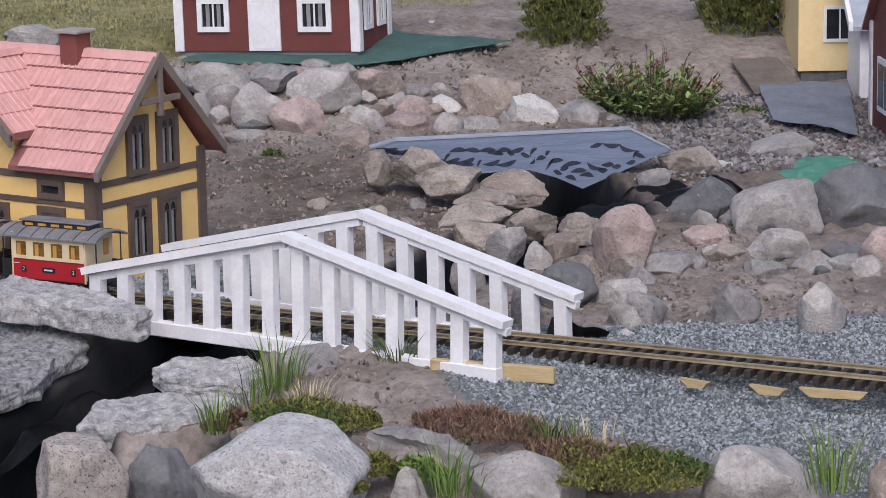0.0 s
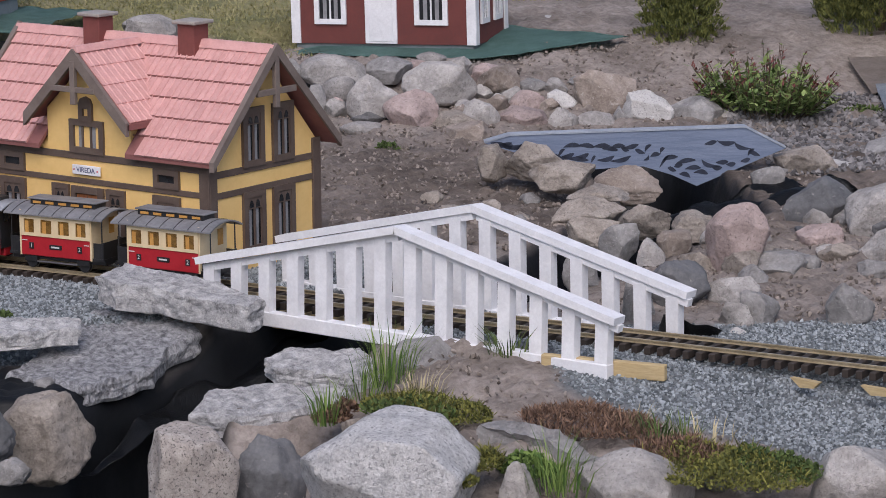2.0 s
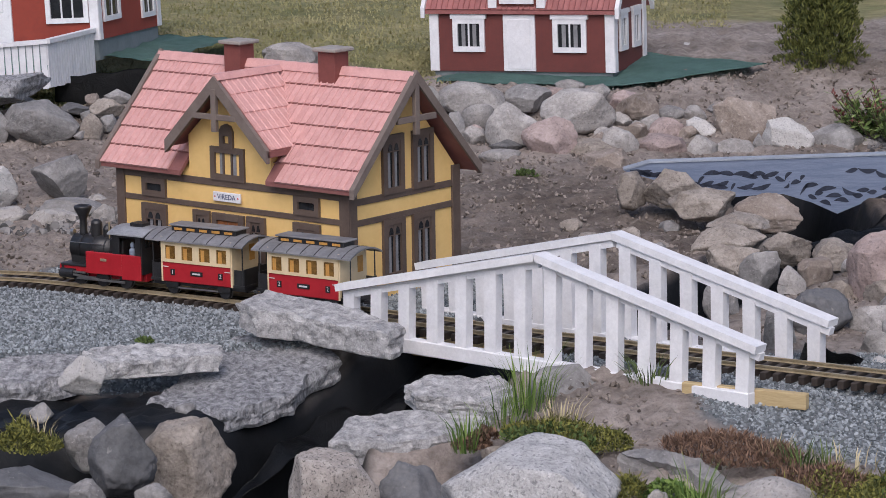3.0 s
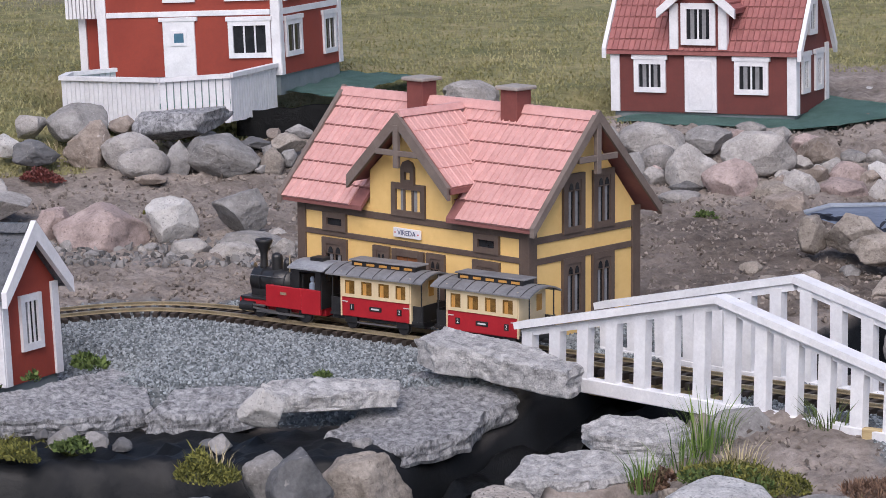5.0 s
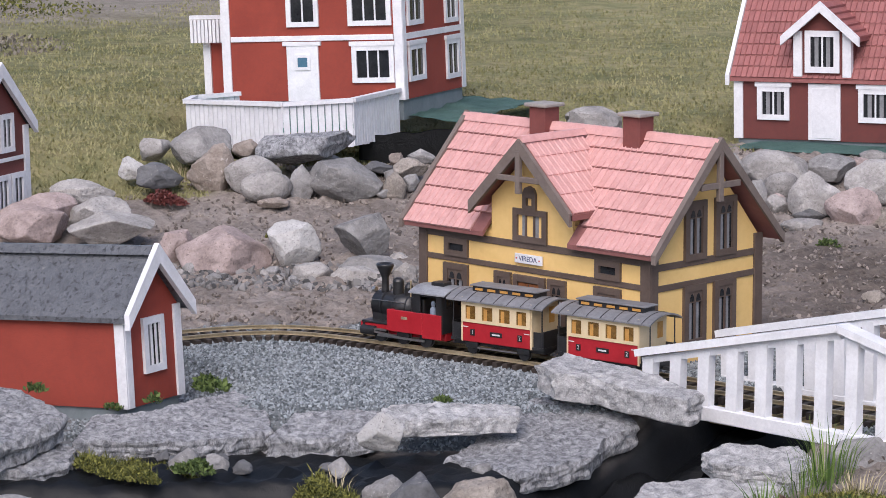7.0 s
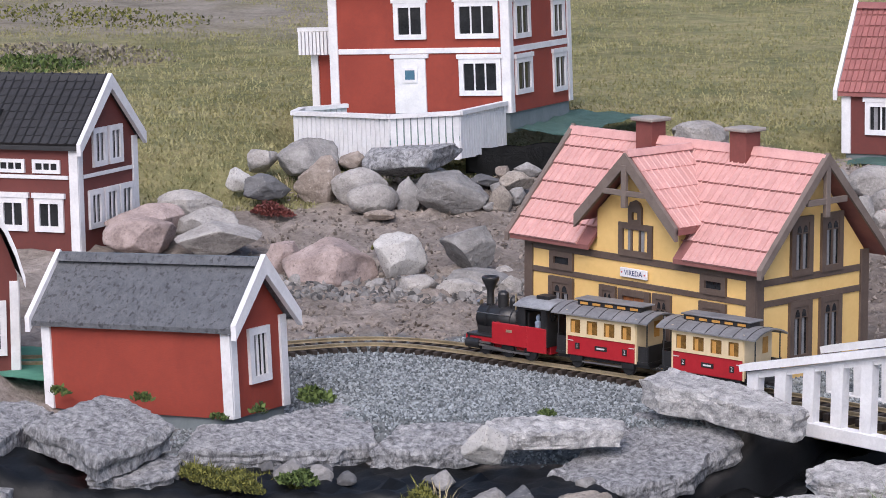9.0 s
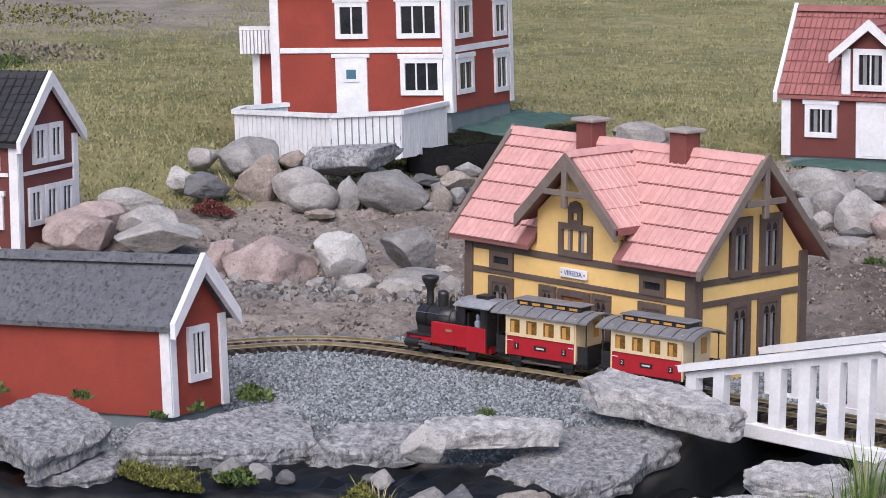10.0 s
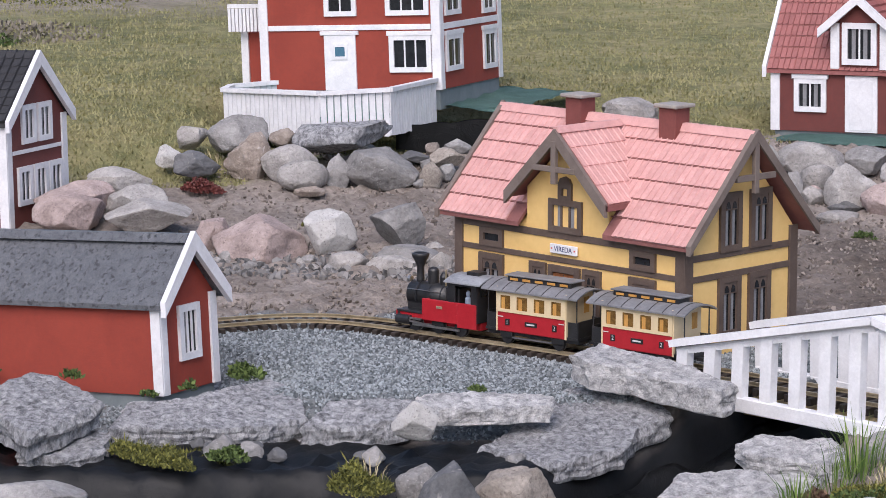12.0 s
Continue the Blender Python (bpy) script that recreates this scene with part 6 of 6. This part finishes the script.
boulder("pink", 0.835, 0.684, -0.023, 0.129, 0.097, 0.158, 31, 48)
boulder("tan", 0.761, 0.642, -0.019, 0.073, 0.055, 0.054, 32, 49)
boulder("slate", 0.907, 0.346, -0.022, 0.117, 0.088, 0.104, 32, 50)
boulder("pale", 0.993, 0.408, -0.021, 0.102, 0.076, 0.069, 31, 51)
boulder("pale", 1.096, 0.247, -0.019, 0.067, 0.051, 0.060, 31, 52)
boulder("light", 1.144, 0.176, -0.017, 0.036, 0.027, 0.027, 31, 53)
boulder("grey", 0.909, 0.770, -0.020, 0.101, 0.076, 0.055, 30, 54)
boulder("grey", 0.929, 0.165, -0.019, 0.059, 0.044, 0.098, 33, 55)
boulder("brown", 0.171, 1.294, -0.022, 0.157, 0.118, 0.092, 33, 56)
boulder("tan", 0.374, 1.780, -0.022, 0.156, 0.117, 0.091, 29, 57)
boulder("grey", 0.393, 1.564, -0.019, 0.080, 0.060, 0.073, 30, 58)
boulder("light", 0.407, 1.853, -0.021, 0.154, 0.115, 0.049, 29, 59)
boulder("slate", 0.708, 1.253, -0.023, 0.159, 0.119, 0.121, 29, 60)
boulder("grey", 0.476, 2.079, -0.023, 0.172, 0.129, 0.093, 28, 61)
boulder("pale", 0.890, 1.248, -0.026, 0.196, 0.147, 0.132, 28, 62)
boulder("slate", 0.993, 1.438, -0.029, 0.274, 0.206, 0.153, 26, 63)
boulder("pink", 0.537, 1.845, -0.019, 0.086, 0.064, 0.033, 28, 64)
boulder("pink", 0.832, 1.032, -0.020, 0.102, 0.076, 0.061, 29, 65)
boulder("tan", 0.941, 0.918, -0.019, 0.084, 0.063, 0.048, 29, 66)
boulder("pale", 1.027, 0.988, -0.023, 0.144, 0.108, 0.082, 28, 67)
boulder("grey", 0.918, 0.710, -0.021, 0.124, 0.093, 0.060, 30, 68)
boulder("grey", 1.092, 0.816, -0.020, 0.087, 0.065, 0.047, 28, 69)
boulder("pale", 1.165, 0.893, -0.020, 0.094, 0.070, 0.060, 27, 70)
boulder("grey", 1.221, 0.920, -0.020, 0.081, 0.061, 0.049, 26, 71)
boulder("slate", 1.168, 1.005, -0.020, 0.083, 0.062, 0.064, 26, 72)
boulder("pink", 1.283, 0.960, -0.021, 0.094, 0.070, 0.103, 26, 73)
boulder("light", 0.114, 2.454, -0.019, 0.105, 0.079, 0.051, 29, 74)
boulder("pale", -2.162, 0.235, 0.107, 0.165, 0.124, 0.057, 52, 75)
boulder("pink", -2.130, 0.064, 0.074, 0.200, 0.150, 0.072, 53, 76)
boulder("pink", -2.059, -0.007, 0.037, 0.179, 0.134, 0.094, 53, 77)
boulder("pale", -2.024, 0.183, 0.054, 0.158, 0.118, 0.085, 52, 78)
boulder("pale", -1.906, 0.126, 0.035, 0.212, 0.159, 0.085, 52, 79)
boulder("pale", -2.408, 0.684, 0.148, 0.085, 0.064, 0.065, 51, 80)
boulder("light", -2.380, 0.575, 0.110, 0.070, 0.053, 0.064, 51, 81)
boulder("grey", -2.313, 0.767, 0.140, 0.165, 0.124, 0.105, 50, 82)
boulder("brown", -2.192, 0.699, 0.074, 0.127, 0.095, 0.138, 50, 83)
boulder("slate", -2.266, 0.582, 0.098, 0.126, 0.095, 0.070, 51, 84)
boulder("smooth", -2.090, 0.762, 0.081, 0.151, 0.113, 0.104, 49, 85)
boulder("smooth", -2.001, 0.733, 0.070, 0.134, 0.101, 0.083, 49, 86)
boulder("brown", -2.195, 0.829, 0.166, 0.073, 0.055, 0.050, 49, 87)
boulder("slab", -2.073, 0.935, 0.144, 0.276, 0.207, 0.094, 48, 88)
boulder("grey", -1.962, 0.820, 0.065, 0.067, 0.050, 0.102, 48, 89)
boulder("grey", -1.886, 0.912, 0.068, 0.197, 0.148, 0.111, 47, 90)
boulder("slate", -1.904, 1.056, 0.123, 0.084, 0.063, 0.037, 46, 91)
boulder("tan", -1.801, 1.079, 0.121, 0.092, 0.069, 0.054, 46, 92)
boulder("grey", -1.885, 1.205, 0.140, 0.078, 0.059, 0.042, 46, 93)
boulder("tan", -1.771, 0.986, 0.069, 0.069, 0.051, 0.077, 46, 94)
boulder("grey", -1.765, 1.044, 0.089, 0.046, 0.034, 0.048, 46, 95)
boulder("brown", -1.935, 0.698, 0.066, 0.085, 0.063, 0.029, 48, 96)
boulder("pink", -1.662, 0.140, 0.014, 0.084, 0.063, 0.080, 50, 97)
boulder("pink", -1.552, 0.195, -0.012, 0.228, 0.171, 0.118, 49, 98)
boulder("light", -1.443, 0.330, 0.005, 0.128, 0.096, 0.116, 48, 99)
boulder("grey", -1.339, 0.460, 0.025, 0.133, 0.099, 0.109, 47, 100)
boulder("grey", -1.248, 0.407, 0.003, 0.160, 0.120, 0.048, 47, 101)
boulder("pale", -1.301, 0.255, -0.023, 0.100, 0.075, 0.067, 48, 102)
boulder("pale", -1.217, 0.327, -0.024, 0.120, 0.090, 0.062, 47, 103)
boulder("pale", -1.130, 0.403, -0.025, 0.056, 0.042, 0.071, 46, 104)
boulder("pale", -1.459, 0.064, -0.031, 0.113, 0.085, 0.031, 50, 105)
boulder("grey", -1.403, 0.140, -0.025, 0.060, 0.045, 0.028, 49, 106)
boulder("pale", -1.383, 0.183, -0.024, 0.074, 0.055, 0.030, 49, 107)
boulder("grey", -1.355, 0.208, -0.023, 0.052, 0.039, 0.025, 48, 108)
boulder("grey", -1.593, 0.067, -0.037, 0.069, 0.052, 0.048, 50, 109)
boulder("grey", -2.356, 0.861, 0.164, 0.040, 0.030, 0.064, 50, 110)
boulder("pale", -1.285, 0.534, -0.004, 0.063, 0.047, 0.042, 46, 111)
boulder("grey", -2.101, 0.818, 0.074, 0.042, 0.031, 0.055, 49, 112)
boulder("white", 1.123, -0.858, -0.160, 0.275, 0.206, 0.205, 38, 113)
boulder("granite", 0.734, -0.891, -0.225, 0.147, 0.110, 0.208, 42, 114)
boulder("slate", 0.799, -0.769, -0.231, 0.124, 0.093, 0.183, 40, 115)
boulder("grey", 0.752, -0.266, -0.050, 0.140, 0.105, 0.071, 37, 116)
boulder("grey", 0.798, -0.173, -0.046, 0.087, 0.065, 0.058, 36, 117)
boulder("pale", 1.446, -0.644, -0.139, 0.181, 0.136, 0.140, 33, 118)
boulder("pale", 1.735, -0.419, -0.142, 0.189, 0.142, 0.149, 28, 119)
boulder("brown", 1.896, -0.279, -0.161, 0.061, 0.046, 0.125, 26, 120)
boulder("slate", 1.499, -0.491, -0.093, 0.050, 0.038, 0.051, 31, 121)
boulder("tan", 0.811, -0.560, -0.091, 0.043, 0.032, 0.034, 38, 122)
boulder("pale", 1.288, -0.741, -0.136, 0.063, 0.047, 0.114, 35, 123)
boulder("tan", 0.342, -0.834, -0.187, 0.165, 0.124, 0.164, 45, 124)
boulder("slate", 0.328, -0.979, -0.133, 0.114, 0.085, 0.137, 46, 125)
boulder("grey", 0.214, -0.946, -0.115, 0.085, 0.064, 0.094, 46, 126)
boulder("slate", 0.276, -1.157, -0.122, 0.205, 0.154, 0.072, 48, 127)
boulder("grey", 0.389, -1.125, -0.115, 0.063, 0.047, 0.053, 47, 128)
boulder("grey", 0.403, -0.981, -0.145, 0.063, 0.047, 0.047, 45, 129)
boulder("grey", -0.100, -1.550, -0.054, 0.166, 0.124, 0.054, 54, 130)
boulder("pale", -1.779, 1.794, 0.183, 0.158, 0.121, 0.074, 37, 1087)
boulder("pale", -1.740, 1.747, 0.182, 0.140, 0.081, 0.079, 43, 1088)
boulder("grey", 1.120, 0.291, -0.012, 0.081, 0.059, 0.072, 53, 1523)
boulder("grey", 1.264, 0.376, -0.012, 0.092, 0.066, 0.087, 41, 1525)
boulder("pale", 1.437, 0.394, -0.012, 0.096, 0.069, 0.102, 49, 1527)
boulder("light", 0.061, -0.814, -0.022, 0.085, 0.064, 0.075, 46, 131)
boulder("light", -1.101, 2.879, 0.143, 0.322, 0.242, 0.053, 34, 134)
boulder("slate", -0.904, 3.779, 0.083, 0.271, 0.203, 0.150, 30, 135)
slab("split", [(0.063, -0.402, 0.075), (0.045, -0.304, 0.080), (0.210, -0.261, 0.065), (0.386, -0.294, 0.050), (0.397, -0.350, 0.045), (0.179, -0.375, 0.060), (0.124, -0.418, 0.070)], 0.050, 201)
slab("slab", [(0.089, -0.675, -0.062), (0.069, -0.541, -0.035), (0.032, -0.378, 0.000), (0.118, -0.348, 0.000), (0.213, -0.306, -0.010), (0.269, -0.344, -0.020), (0.260, -0.423, -0.035), (0.296, -0.505, -0.050), (0.263, -0.653, -0.064)], 0.036, 202)
slab("split", [(-0.054, -0.703, 0.015), (-0.058, -0.668, 0.020), (-0.007, -0.584, 0.020), (0.120, -0.514, 0.020), (0.147, -0.548, 0.012), (0.070, -0.645, 0.010), (0.009, -0.718, 0.010)], 0.035, 203)
slab("slab", [(-0.421, -1.141, -0.030), (-0.497, -1.045, -0.008), (-0.436, -0.956, -0.006), (-0.437, -0.855, 0.000), (-0.441, -0.735, 0.000), (-0.360, -0.737, -0.003), (-0.216, -0.832, -0.030), (-0.239, -0.936, -0.034), (-0.314, -1.023, -0.034)], 0.045, 204)
slab("slab", [(-0.186, -0.870, -0.030), (-0.212, -0.773, -0.003), (-0.165, -0.700, 0.000), (-0.090, -0.664, 0.000), (-0.060, -0.716, -0.020), (-0.103, -0.802, -0.030)], 0.045, 205)
slab("slab", [(-0.609, -1.361, 0.025), (-0.598, -1.283, 0.040), (-0.608, -1.219, 0.050), (-0.610, -1.181, 0.054), (-0.568, -1.161, 0.050), (-0.406, -1.178, 0.030), (-0.388, -1.241, 0.018), (-0.387, -1.321, 0.004), (-0.382, -1.364, 0.000), (-0.505, -1.341, 0.012)], 0.050, 207)
slab("slab", [(-0.437, -1.346, -0.045), (-0.461, -1.267, -0.032), (-0.456, -1.191, -0.028), (-0.376, -1.175, -0.030), (-0.337, -1.227, -0.045), (-0.348, -1.304, -0.050)], 0.040, 208)
slab("slab", [(-0.689, -1.454, 0.010), (-0.767, -1.364, 0.030), (-0.762, -1.303, 0.035), (-0.731, -1.259, 0.030), (-0.668, -1.256, 0.025), (-0.646, -1.335, 0.012), (-0.597, -1.429, 0.005)], 0.060, 209)
slab("slab", [(-0.575, -1.495, -0.050), (-0.633, -1.418, -0.035), (-0.593, -1.354, -0.035), (-0.528, -1.415, -0.055), (-0.465, -1.509, -0.060)], 0.050, 210)
slab("split", [(0.475, -0.401, -0.030), (0.485, -0.351, -0.022), (0.596, -0.275, -0.020), (0.693, -0.335, -0.030), (0.677, -0.372, -0.040), (0.590, -0.408, -0.040), (0.529, -0.433, -0.036)], 0.032, 211)
slab("split", [(0.496, -0.625, -0.085), (0.461, -0.534, -0.065), (0.526, -0.465, -0.060), (0.673, -0.383, -0.060), (0.694, -0.441, -0.072), (0.628, -0.547, -0.085), (0.546, -0.610, -0.088)], 0.040, 212)
slab("grey", [(1.091, -0.582, -0.030), (1.118, -0.543, -0.020), (1.245, -0.565, -0.020), (1.349, -0.604, -0.040), (1.318, -0.610, -0.050), (1.180, -0.568, -0.050)], 0.035, 213)


# smaller stones packed into the gaps of the walls
def pack(count, u0, u1, v0, v1, size, kinds, seed):
    rng = random.Random(seed)
    for k in range(count):
        u, v = rng.uniform(u0, u1), rng.uniform(v0, v1)
        x, y = to_xy(u, v)
        if stream_gap(u, v) < 0.06 or bed_gap(x, y) < 0.05:
            continue
        w = size * rng.uniform(0.6, 1.3)
        h = w * rng.uniform(0.55, 0.85)
        boulder(rng.choice(kinds), x, y, land(x, y) - 0.25 * h, w, w * rng.uniform(0.7, 1), h, rng.uniform(0, 180), seed + k)


pack(22, 0.15, 1.1, 7.6, 7.98, 0.055, ("grey", "pale", "brown"), 700)
pack(12, -1.1, -0.4, 7.75, 8.0, 0.05, ("grey", "pale", "brown"), 760)
pack(26, -1.2, -0.4, 6.82, 7.0, 0.032, ("grey", "pale", "brown"), 800)
pack(46, 0.8, 1.8, 5.62, 6.6, 0.066, ("grey", "pale", "slate", "tan", "grey"), 830)
pack(10, 0.5, 0.9, 6.25, 6.75, 0.055, ("tan", "grey", "tan"), 890)
pack(12, -1.2, -0.2, 5.12, 5.3, 0.05, ("slate", "grey"), 910)
